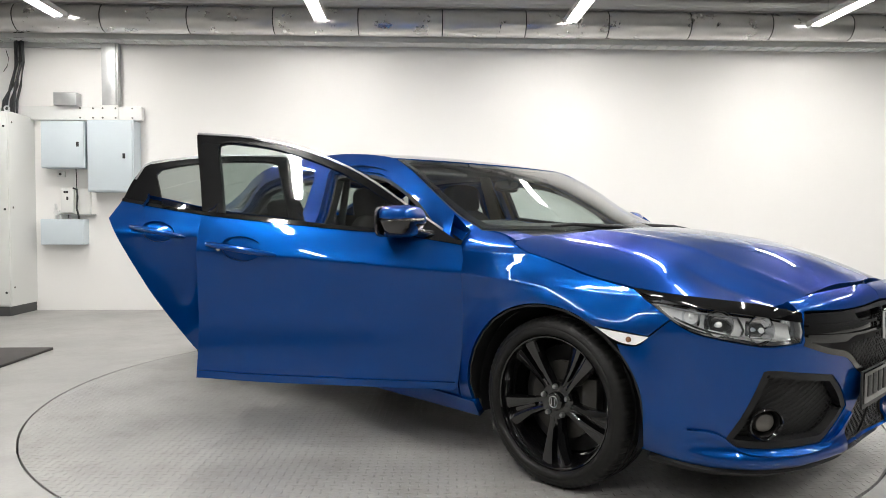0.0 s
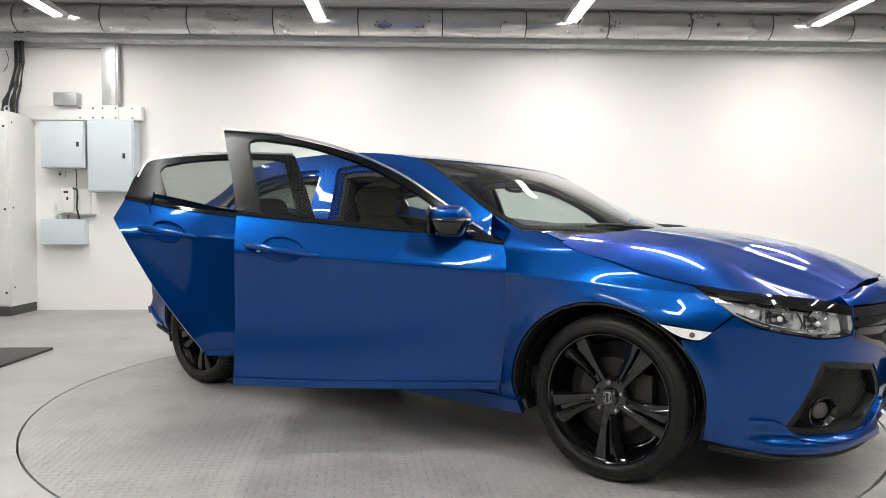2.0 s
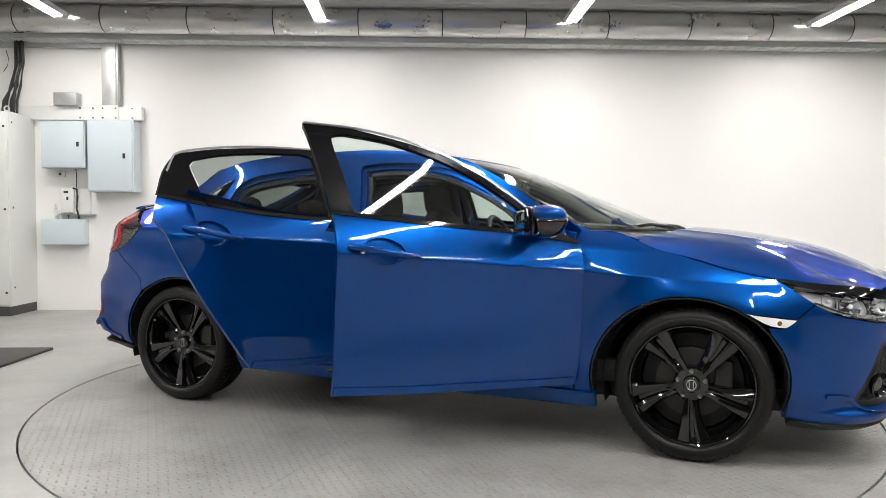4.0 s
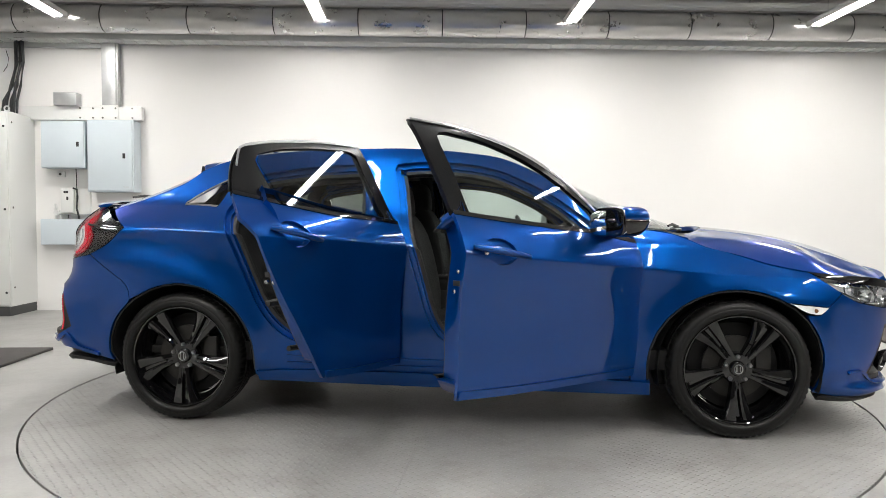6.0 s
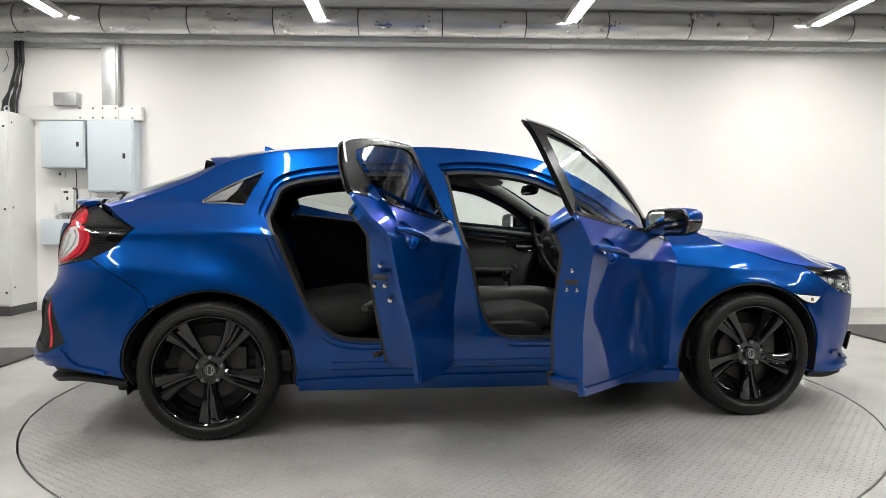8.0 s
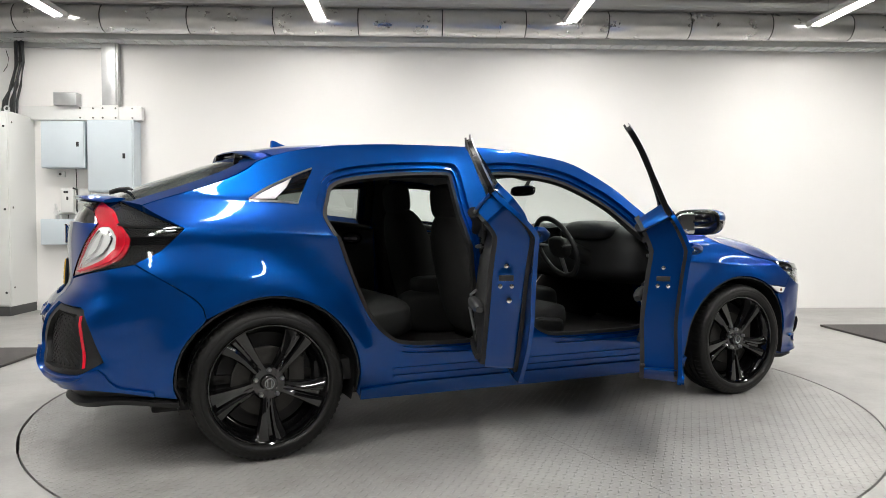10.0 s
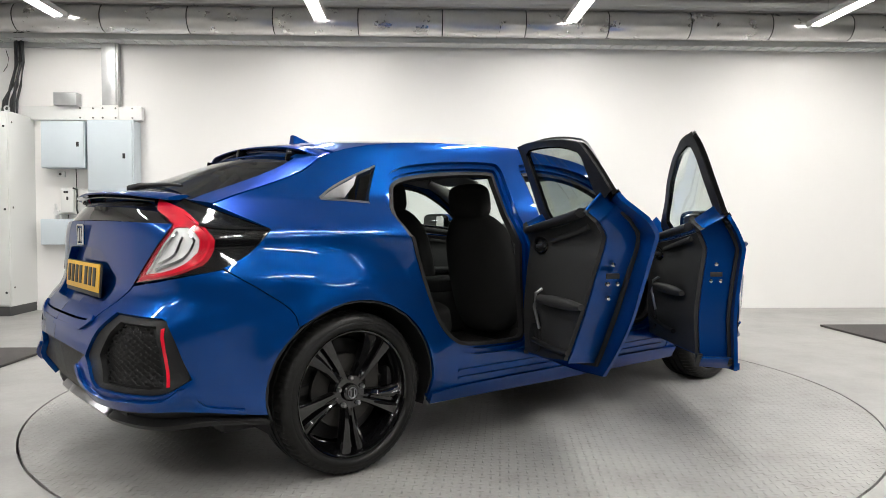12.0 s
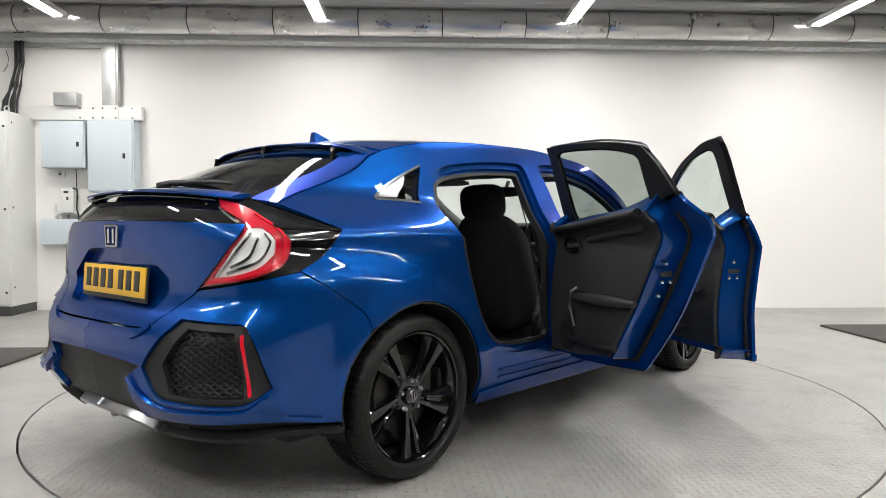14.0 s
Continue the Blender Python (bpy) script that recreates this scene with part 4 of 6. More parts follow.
def tilted(cx, cz, tilt):
    c, s = math.cos(tilt), math.sin(tilt)
    return lambda a, b: (cx + a * c - b * s, cz + a * s + b * c)


def cup_outline(cx, cz, length, tilt):
    pt = tilted(cx, cz, tilt)
    k = length / 0.285
    return loop([pt(-0.085 * k, 0.004), pt(-0.060 * k, 0.036), pt(0.0, 0.050), pt(0.060 * k, 0.036), pt(0.085 * k, 0.004), pt(0.058 * k, -0.034), pt(0.0, -0.048), pt(-0.058 * k, -0.034), pt(-0.085 * k, 0.004)], step=0.01)


HANDLES = {"front_door": (-0.075, 0.884, 0.285, radians(-8)), "rear_door": (-1.02, 0.948, 0.25, radians(-11))}


def handle(door, cx, cz, length, side, tilt):
    """Recessed cup, flap bar and end cap of an outer handle."""
    pt = tilted(cx, cz, tilt)
    cup = cup_outline(cx, cz, length, tilt)
    bowl = lambda a, b: shell(a, b) + np.stack([0 * a, 0.046 * np.sqrt(np.clip(1 - ((a - cx) / (0.088 * length / 0.285)) ** 2 - ((b - cz) / 0.052) ** 2, 0, 1)) + 0.002, 0 * a], -1)
    panel("handle_cup", cup, bowl, PAINT, door, "", depth=0.0, gap=-0.002, step=0.012, side=side)
    P = lambda a, b, o: tuple((shell(*pt(a, b)) + np.array([0, -o, 0])) * [1, side, 1])
    bm = bmesh.new()
    add_tube(bm, [P(-0.5 * length, 0.002, 0.006), P(-0.40 * length, 0.002, 0.024), P(-0.1 * length, 0.0, 0.036), P(0.2 * length, -0.002, 0.036), P(0.44 * length, -0.003, 0.022), P(0.5 * length, -0.004, 0.006)],
             [0.010, 0.016, 0.017, 0.017, 0.014, 0.008], 12, 0.75)
    bmesh.ops.recalc_face_normals(bm, faces=bm.faces)
    part("handle", bm, PAINT, door, "body-coloured pull handle", 60)


def inner_door(door, skin, inner, frame, glass_out, side):
    """Hem flange, pressed inner box, rubber seal, trim card and inner window frame of a door."""
    panel("inner_flange", grow(skin, -0.006), inset_shell(0.015), PAINT, door, "", depth=0.0, gap=0, side=side, step=0.06, flip=True)
    panel("inner_box", grow(inner, -0.040), inset_shell(0.148), PAINT, door, "", depth=0.128, gap=0, side=side, step=0.06, flip=True)
    panel("weather_seal", grow(inner, -0.020), inset_shell(0.030), SEAL, door, "black rubber seal", [grow(inner, -0.035)], depth=0.014, gap=0, side=side, step=0.06, flip=True)
    panel("trim_card", grow(inner, -0.052), inset_shell(0.166), INNER, door, "black moulded inner trim", depth=0.022, gap=0, side=side, step=0.05, flip=True)
    panel("inner_frame", grow(frame, -0.004), inset_shell(0.030), TRIM, door, "black inner window frame", [grow(glass_out, -0.004)], depth=0.008, gap=0, side=side, step=0.05, flip=True)


def card_details(door, side, x0, x1, belt0, belt1):
    """Ledge, armrest, pull, release lever and pocket on a trim card, from the shut end x0 to the hinge end x1."""
    lerp = lambda t: (x0 + (x1 - x0) * t)
    P = lambda t, z, d: Vector(tuple((shell(lerp(t), z) + np.array([0, d + 0.026, 0])) * [1, side, 1]))
    zb = lambda t: belt0 + (belt1 - belt0) * t
    tube("ledge", [P(t, zb(t) - 0.035, 0.140) for t in (0.08, 0.3, 0.5, 0.7, 0.95)], 0.022, TRIM, door, "soft black upper ledge", 12, 0.9)
    tube("ledge_strip", [P(t, zb(t) - 0.085 - 0.03 * t, 0.146) for t in (0.10, 0.3, 0.5, 0.64)], 0.009, INNER, door, "dark satin strip", 8, 1.5)
    tube("armrest", [P(t, 0.665 - 0.01 * t, 0.165) for t in (0.14, 0.3, 0.5, 0.68)], [0.014, 0.026, 0.028, 0.020], INNER, door, "padded black armrest", 12, 0.9)
    tube("pull_grip", [P(0.70, 0.70, 0.15), P(0.72, 0.68, 0.172), P(0.73, 0.62, 0.172), P(0.71, 0.52, 0.15)], 0.007, SATIN, door, "satin grey grip edge", 8)
    tube("release_lever", [P(0.84, zb(0.84) - 0.115, 0.150), P(0.79, zb(0.84) - 0.115, 0.168), P(0.72, zb(0.8) - 0.115, 0.160)], 0.009, SATIN, door, "satin release lever", 8)
    tube("release_bezel", [P(0.80 + 0.09 * math.cos(a), zb(0.8) - 0.115 + 0.035 * math.sin(a), 0.146) for a in np.linspace(0, 2 * math.pi, 17)], 0.006, GLOSS_BLACK, door, "gloss black bezel", 6)
    tube("pocket_edge", [P(t, 0.455 + 0.03 * abs(t - 0.5), 0.158) for t in (0.3, 0.45, 0.6, 0.78)], 0.012, TRIM, door, "rim of the door pocket", 8)
    lathe_ob("speaker", [(0.0, 0.0), (0.012, 0.05), (0.008, 0.068), (-0.012, 0.074)] if side > 0 else [(0.0, 0.0), (-0.012, 0.05), (-0.008, 0.068), (0.012, 0.074)], Matrix.Translation(P(0.80, 0.47, 0.14)), TRIM, door, "round speaker grille", 28)


def latch(door, x, y, z, side):
    """Lock slot and its bolts on the shut face."""
    box("latch_slot", (0.010, 0.055, 0.022), pose(x, y * side, z), DARK_PLASTIC, door, "dark latch slot", 0.003)
    for dy, dz in ((0.0, 0.045), (-0.020, -0.030), (0.022, -0.030)):
        lathe_ob("latch_bolt", [(0.006, 0.0095), (-0.004, 0.0085), (-0.006, 0.0)], pose(x, (y + dy) * side, z + dz), CHROME, door, "bright latch bolt", 10, "x")


def build_door(name, skin_out, frame_out, glass_out, belt, side, m, tint, label):
    cx, cz, length, tilt = HANDLES[name]
    door = panel(name, skin_out, shell, PAINT, CAR, label, [cup_outline(cx, cz, length, tilt)], depth=0.016, side=side)
    door.matrix_basis = m
    panel("window_frame", frame_out, shell, FRAME_BLACK, door, "black window frame", [glass_out], depth=0.020, gap=0.001, side=side, off=-0.004)
    panel("window", glass_out, pane_map, tint, door, "side window pane", depth=0.004, gap=0, side=side, off=-0.010, step=0.05)
    strip("belt_moulding", belt, shell, 0.016, GLOSS_BLACK, door, "gloss black belt moulding", off=0.004, side=side)
    return door


def mirror(door, side):
    """Wing mirror with two-tone housing on a black foot."""
    c = (0.595, -0.945 * side, 1.000)
    rot = -18 * side
    # wedge-shaped shell, narrower towards the door, split into a blue cap and a black bowl
    top = lambda v: Vector((v.x * (1 - 0.5 * max(0, v.x / 0.16) * abs(v.z) / 0.06), v.y, 0.018 + max(v.z, -0.012) * (1.0 if v.z > 0 else 0.8)))
    bottom = lambda v: Vector((v.x * (1 - 0.35 * max(0, -v.z) / 0.06), v.y * (1 - 0.12 * max(0, -v.z) / 0.06), min(v.z, 0.014)))
    puff("mirror_cap", (0.164, 0.226, 0.094), pose(*c, 0, 0, rot), PAINT, door, "blue upper mirror cap", 3.2, 36, top)
    puff("mirror_housing", (0.170, 0.222, 0.128), pose(c[0] - 0.002, c[1], c[2] - 0.002, 0, 0, rot), GLOSS_BLACK, door, "gloss black mirror housing", 3.4, 36, bottom)
    puff("mirror_rim", (0.020, 0.222, 0.126), Matrix.Translation((c[0], c[1], c[2] - 0.002)) @ pose(0, 0, 0, 0, 0, rot) @ pose(-0.074, 0, 0, 0, 0, 0), GLOSS_BLACK, door, "black mirror rim", 4.0, 28)
    puff("mirror_glass", (0.014, 0.196, 0.106), Matrix.Translation((c[0] + 0.004, c[1], c[2] - 0.006)) @ pose(0, 0, 0, 0, 0, rot) @ pose(-0.078, 0, 0, 0, 0, 20 * side), MIRROR, door, "mirror glass", 4.0, 28)
    tube("mirror_foot", [(0.690, -0.800 * side, 0.945), (0.665, -0.84 * side, 0.950), (0.62, -0.89 * side, 0.965)], [0.040, 0.032, 0.030], GLOSS_BLACK, door, "gloss black mirror foot", 14, 0.6)
    panel("mirror_base", loop([(0.660, 0.946), (0.825, 0.915)], [(0.76, 0.955), (0.66, 1.02)], [(0.648, 0.99), (0.660, 0.946)], step=0.02), shell, GLOSS_BLACK, door, "black corner plate", depth=0.01, gap=0, off=0.003, side=side)


def door_set(side, m_front, m_rear):
    fd = build_door("front_door", FD_SKIN, FD_FRAME, FD_GLASS, FD_BELT, side, m_front, GLASS, "front door swung wide open" if side > 0 else "closed front door")
    rd = build_door("rear_door", RD_SKIN, RD_FRAME, RD_GLASS, RD_BELT, side, m_rear, DARK_GLASS, "rear door swung wide open" if side > 0 else "closed rear door")
    for ob, key in ((fd, "front_door"), (rd, "rear_door")):
        cx, cz, length, tilt = HANDLES[key]
        handle(ob, cx, cz, length, side, tilt)
    inner_door(fd, FD_SKIN, grow(FD_SKIN, -0.020), FD_FRAME, FD_GLASS, side)
    inner_door(rd, RD_SKIN, RD_INNER, RD_FRAME, RD_GLASS, side)
    card_details(fd, side, -0.19, 0.78, 1.02, 0.925)
    card_details(rd, side, -1.08, -0.34, 1.075, 0.99)
    latch(fd, -0.199, -0.775, 0.765, side)
    latch(rd, -1.052, -0.768, 0.790, side)
    lathe_ob("buffer", [(0.004, 0.012), (-0.008, 0.010), (-0.010, 0.0)], pose(-0.985, -0.785 * side, 0.700), CHROME, rd, "round door buffer", 12, "x")
    lathe_ob("lock_barrel", [(0.0, 0.011), (-0.004, 0.009), (-0.005, 0.0)] if side > 0 else [(0.0, 0.011), (0.004, 0.009), (0.005, 0.0)], pose(-0.165, float(shell(-0.165, 0.886)[1] - 0.012) * side, 0.886), CHROME, fd, "round key lock", 16)
    for z in (0.45, 0.78):
        box("hinge", (0.10, 0.03, 0.05), pose(0.84, -0.79 * side, z), PAINT, fd, "", 0.006)
        box("hinge", (0.10, 0.03, 0.05), pose(-0.27, -0.79 * side, z), PAINT, rd, "", 0.006)
    mirror(fd, side)
    strip("lower_fold", [(-0.268, 0.362), (0.0, 0.342), (0.25, 0.330), (0.60, 0.315), (0.81, 0.307)], shell, 0.030, PAINT, fd, "", off=0.010, side=side, thick=0.012)
    strip("lower_fold", [(-0.835, 0.368), (-0.592, 0.347), (-0.30, 0.340)], shell, 0.026, PAINT, rd, "", off=0.009, side=side, thick=0.011)
    strip("roof_moulding", [(-0.325, 1.388), (-0.073, 1.368), (0.182, 1.305), (0.407, 1.206), (0.605, 1.072), (0.76, 0.965)], shell, 0.008, SATIN, fd, "thin bright edge of the frame", off=0.001, side=side)
    strip("roof_moulding", [(-1.13, 1.215), (-1.085, 1.291), (-1.05, 1.306), (-0.90, 1.332), (-0.70, 1.351), (-0.37, 1.358)], shell, 0.008, SATIN, rd, "thin bright edge of the frame", off=0.001, side=side)
    return fd, rd


FRONT_DOOR, REAR_DOOR = door_set(1, hinge(0.87, -0.80, 46.5), Matrix.Translation((0, -0.04, 0)) @ hinge(-0.26, -0.80, 65.0))
door_set(-1, Matrix(), Matrix())

# ---------------------------------------------------------------- wheels


def build_wheel(x, side):
    """Black twin-spoke alloy wheel; local y points outwards for side=1 (towards -y)."""
    m = pose(x, -0.755 * side, WHEEL_Z, 0, 0, 0 if side > 0 else 180)
    rim = lathe_ob("wheel", [(0.11, 0.212), (0.09, 0.220), (0.0, 0.212), (-0.060, 0.226), (-0.080, 0.238), (-0.092, 0.2435), (-0.101, 0.2445), (-0.104, 0.250), (-0.098, 0.255)], Matrix(), RIM, CAR, "black alloy wheel with five broad grooved spokes", 72)
    rim.matrix_basis = m
    profile = [(0.10, 0.236), (0.116, 0.26), (0.1175, 0.280), (0.110, 0.304), (0.096, 0.3165), (0.07, 0.321), (0.045, 0.3220), (0.043, 0.314), (0.035, 0.314), (0.033, 0.3222), (0.004, 0.3225), (0.003, 0.314), (-0.005, 0.314), (-0.006, 0.3225),
               (-0.036, 0.3222), (-0.038, 0.314), (-0.046, 0.314), (-0.048, 0.3218), (-0.075, 0.320), (-0.096, 0.3160), (-0.110, 0.303), (-0.1165, 0.288), (-0.1160, 0.284), (-0.1185, 0.280), (-0.1180, 0.268), (-0.1145, 0.260), (-0.108, 0.255), (-0.100, 0.252)]
    v, f = lathe(profile, 216)
    # cross grooves cut the tread's shoulders into blocks
    for q, (y, r) in enumerate(profile):
        if abs(y) > 0.046 and r > 0.302:
            for a in range(0, 216, 3):
                k = a * len(profile) + q
                c = 1 - (0.0045 if abs(y) < 0.105 else 0.0015) / r
                v[k] = (v[k][0] * c, v[k][1], v[k][2] * c)
    bm = bmesh.new()
    vs = [bm.verts.new(p) for p in v]
    for q in f:
        bm.faces.new([vs[i] for i in q])
    bmesh.ops.recalc_face_normals(bm, faces=bm.faces)
    part("tyre", bm, TYRE, rim, "black road tyre with worn tread blocks", 35)
    # five broad spokes, each with a sunk groove down its middle and a twisted outer edge
    for i in range(5):
        a0 = 2 * math.pi * i / 5 - math.pi / 2
        bm = bmesh.new()
        rings = []
        for k in range(13):
            t = k / 12
            r = 0.046 + 0.199 * t
            half = (0.027 + 0.006 * t + 0.040 * t ** 1.8) / r
            half = min(half, 0.60)
            y = -0.066 - 0.006 * math.sin(math.pi * t) - 0.020 * t ** 1.4
            deep = 0.026 * float(step01(0.12, 0.40, t))
            ring = []
            for q, d in ((-1.0, 0.036), (-0.97, 0.010), (-0.86, 0.001), (-0.40, 0.0), (-0.24, 0.003), (-0.13, deep), (0.10, deep), (0.22, 0.006), (0.42, 0.001), (0.80, 0.008), (0.95, 0.016), (1.0, 0.036)):
                a = a0 + q * half + 0.05 * t * t
                ring.append(bm.verts.new((r * math.cos(a), y + d, r * math.sin(a))))
            rings.append(ring)
        for A, B in zip(rings, rings[1:]):
            for q in range(11):
                bm.faces.new((A[q], A[q + 1], B[q + 1], B[q]))
        bmesh.ops.recalc_face_normals(bm, faces=bm.faces)
        if sum(fc.normal.y for fc in bm.faces) > 0:
            bmesh.ops.reverse_faces(bm, faces=bm.faces)
        part("spoke", bm, RIM, rim, "gloss black spoke with a sunk groove", 28)
    lathe_ob("hub", [(-0.02, 0.075), (-0.060, 0.073), (-0.068, 0.066), (-0.066, 0.036), (-0.078, 0.034), (-0.082, 0.030), (-0.083, 0.0)], Matrix(), RIM, rim, "", 40)
    bm = bmesh.new()
    add_tube(bm, [(0.019 * math.cos(q), -0.0845, 0.021 * math.sin(q)) for q in np.linspace(0, 2 * math.pi, 21)], 0.0022, 6)
    for q in (-0.008, 0.008):
        add_box(bm, (0.004, 0.003, 0.026), pose(q, -0.085, 0))
    part("centre_badge", bm, SATIN, rim, "small bright centre badge")
    for i in range(5):
        a = 2 * math.pi * i / 5 + math.pi / 2
        lathe_ob("wheel_nut", [(-0.060, 0.0105), (-0.078, 0.0100), (-0.083, 0.007), (-0.084, 0.0)], pose(0.057 * math.cos(a), 0, 0.057 * math.sin(a)), SATIN, rim, "bare steel wheel nut", 6)
    lathe_ob("brake_disc", [(0.0, 0.06), (-0.018, 0.06), (-0.018, 0.148), (0.0, 0.148)], Matrix(), DARK_STEEL, rim, "dull dark brake disc", 40)
    bm = bmesh.new()
    add_box(bm, (0.07, 0.05, 0.16), pose(0.125, -0.012, 0.02), 0.012)
    part("brake_caliper", bm, DARK_STEEL, rim, "dull dark caliper")
    lathe_ob("backing", [(0.02, 0.005), (0.02, 0.205)], Matrix(), TRIM, rim, "dark inner wheel face", 36)
    return rim


for sd in (1, -1):
    for wx in (WHEEL_X, -WHEEL_X):
        build_wheel(wx, sd)

# ---------------------------------------------------------------- nose and tail


def hex_mesh(name, outline, off, mat, parent, label, side=1, w=0.040, h=0.018, wall=0.0022, depth=0.008):
    """Honeycomb grille on the shell inside an outline."""
    lo, hi = outline.min(0), outline.max(0)
    verts, faces = [], []
    row, z = 0, lo[1]
    while z < hi[1] + h:
        s = lo[0] + (w * 0.5 if row % 2 else 0)
        while s < hi[0] + w:
            if inside(outline, np.array([[s, z]]))[0]:
                base = len(verts)
                for k in (1.0, 1.0 - 2 * wall / h):
                    for dx, dz in ((0.5, 0), (0.27, 0.62), (-0.27, 0.62), (-0.5, 0), (-0.27, -0.62), (0.27, -0.62)):
                        a, b = s + dx * w * k * 1.12, z + dz * h * k
                        n = np.array([0.8, -0.6, 0]) if s > 0 else np.array([-0.8, -0.6, 0])
                        p = shell(a, b) + n * off
                        verts.append(p)
                        verts.append(p - n * depth)
                for q in range(6):
                    r = (q + 1) % 6
                    o0, o1, i0, i1 = base + 2 * q, base + 2 * r, base + 12 + 2 * q, base + 12 + 2 * r
                    faces += [(o0, o1, i1, i0), (i0, i1, i1 + 1, i0 + 1)]
            s += w
        z += h * 0.72
        row += 1
    V = np.array(verts) * [1, side, 1]
    return tagged(mesh_ob(name, V, faces, mat, parent, label, False), kind="stuff")


def on(s, z, off=0.0, side=1):
    """A pose on the shell, local -y pointing out."""
    p = shell(s, z)
    e = 1e-3
    n = np.cross(shell(s + e, z) - shell(s - e, z), shell(s, z + e) - shell(s, z - e))
    n /= np.linalg.norm(n)
    if n @ (p - np.array([0, 0, 0.6])) < 0:
        n = -n
    p, n = (p + n * off) * [1, side, 1], n * [1, side, 1]
    y = -Vector(n)
    x = y.cross(Vector((0, 0, 1))).normalized()
    zz = x.cross(y)
    return Matrix(((x.x, y.x, zz.x, p[0]), (x.y, y.y, zz.y, p[1]), (x.z, y.z, zz.z, p[2]), (0, 0, 0, 1)))


HEAD_CLEAR = loop([(1.74, 0.728), (1.86, 0.712), (2.0, 0.698), (2.12, 0.682), (2.175, 0.665)], [(2.185, 0.615)], [(2.087, 0.606), (2.0, 0.617), (1.88, 0.642), (1.80, 0.678), (1.74, 0.728)])
BROW = loop([(1.672, 0.770), (1.80, 0.756), (1.934, 0.747), (2.06, 0.733), (2.20, 0.704)], [(2.20, 0.672)], [(2.06, 0.694), (1.93, 0.712), (1.80, 0.732), (1.70, 0.755), (1.672, 0.770)])
FOG_IN = grow(FOG_OUT, -0.022)
for sd in (1, -1):
    lamp = panel("headlamp", HEAD_OUT, shell, CHROME, CAR, "clear headlamp with chrome bowls under a black brow", off=-0.055, depth=-0.05, side=sd)
    panel("lens", HEAD_OUT, shell, LENS, lamp, "clear lamp cover", depth=0.003, off=-0.002, side=sd)
    panel("brow", BROW, shell, GLOSS_BLACK, lamp, "gloss black brow strip", depth=0.01, gap=0, off=0.001, side=sd)
    panel("reflector", HEAD_CLEAR, shell, WHITE_LAMP, lamp, "pale reflector", [loop([(1.90, 0.70), (1.99, 0.69)], [(1.985, 0.632)], [(1.90, 0.652)], [(1.90, 0.70)]), loop([(2.03, 0.684), (2.12, 0.672)], [(2.115, 0.618)], [(2.03, 0.628)], [(2.03, 0.684)])], depth=0.02, gap=0, off=-0.035, side=sd)
    for s0, z0, r in ((1.945, 0.668, 0.042), (2.075, 0.650, 0.042), (1.855, 0.692, 0.026)):
        lathe_ob("bowl", [(0.045, 0.008), (0.035, r * 0.6), (0.0, r), (-0.004, r * 1.06), (0.0, r * 1.12)], on(s0, z0, -0.025, sd), CHROME, lamp, "chrome lamp bowl", 28)
        lathe_ob("bulb", [(0.03, 0.0), (0.0, 0.010), (-0.006, 0.006), (-0.008, 0.0)], on(s0, z0, -0.022, sd), WHITE_LAMP, lamp, "", 14)
    for pts in ([(1.75, 0.724), (1.87, 0.705), (2.0, 0.692)], [(1.80, 0.684), (1.90, 0.645), (2.02, 0.622), (2.16, 0.616)], [(2.0, 0.695), (2.02, 0.65), (2.01, 0.62)], [(1.885, 0.705), (1.88, 0.66)]):
        strip("chrome_edge", pts, shell, 0.007, CHROME, lamp, "chrome edge in the lamp", off=-0.020, side=sd, thick=0.012)
    ind = panel("side_marker", INDIC_OUT, shell, WHITE_LAMP, CAR, "clear side marker lamp", depth=0.01, off=0.002, side=sd, step=0.015)
    lathe_ob("bulb", [(0.0, 0.010), (-0.005, 0.008), (-0.007, 0.0)], on(1.665, 0.598, 0.001, sd), AMBER, ind, "amber bulb", 16)
    fog = panel("fog_surround", FOG_OUT, shell, TRIM, CAR, "black fog lamp surround", [FOG_IN], depth=0.045, gap=0.0, off=-0.004, side=sd, step=0.02)
    panel("fog_back", grow(FOG_IN, 0.01), shell, TRIM, fog, "dark recess", depth=0, gap=0, off=-0.05, side=sd)
    hex_mesh("fog_grille", FOG_IN, -0.038, TRIM, fog, "black honeycomb grille", sd, w=0.032, h=0.014, depth=0.004)
    lathe_ob("fog_ring", [(0.02, 0.030), (-0.004, 0.050), (-0.016, 0.056), (-0.020, 0.052), (-0.006, 0.044), (0.012, 0.036)], on(2.095, 0.345, -0.006, sd), GLOSS_BLACK, fog, "gloss black lamp ring", 32)
    lathe_ob("fog_lens", [(0.015, 0.038), (-0.002, 0.030), (-0.010, 0.015), (-0.012, 0.0)], on(2.095, 0.345, -0.004, sd), STEEL, fog, "dull metal fog lamp lens", 28)
    strip("bumper_fold", [(1.86, 0.305), (1.955, 0.300), (2.05, 0.244), (2.30, 0.236), (2.43, 0.262), (2.49, 0.335)], shell, 0.014, PAINT, CAR, "", off=0.012, side=sd, thick=0.014)
    strip("front_lip", [(1.735, 0.190), (1.90, 0.176), (2.15, 0.166), (2.45, 0.160), (2.715, 0.158)], shell, 0.020, TRIM, CAR, "black lower lip", off=0.010, side=sd, thick=0.05)

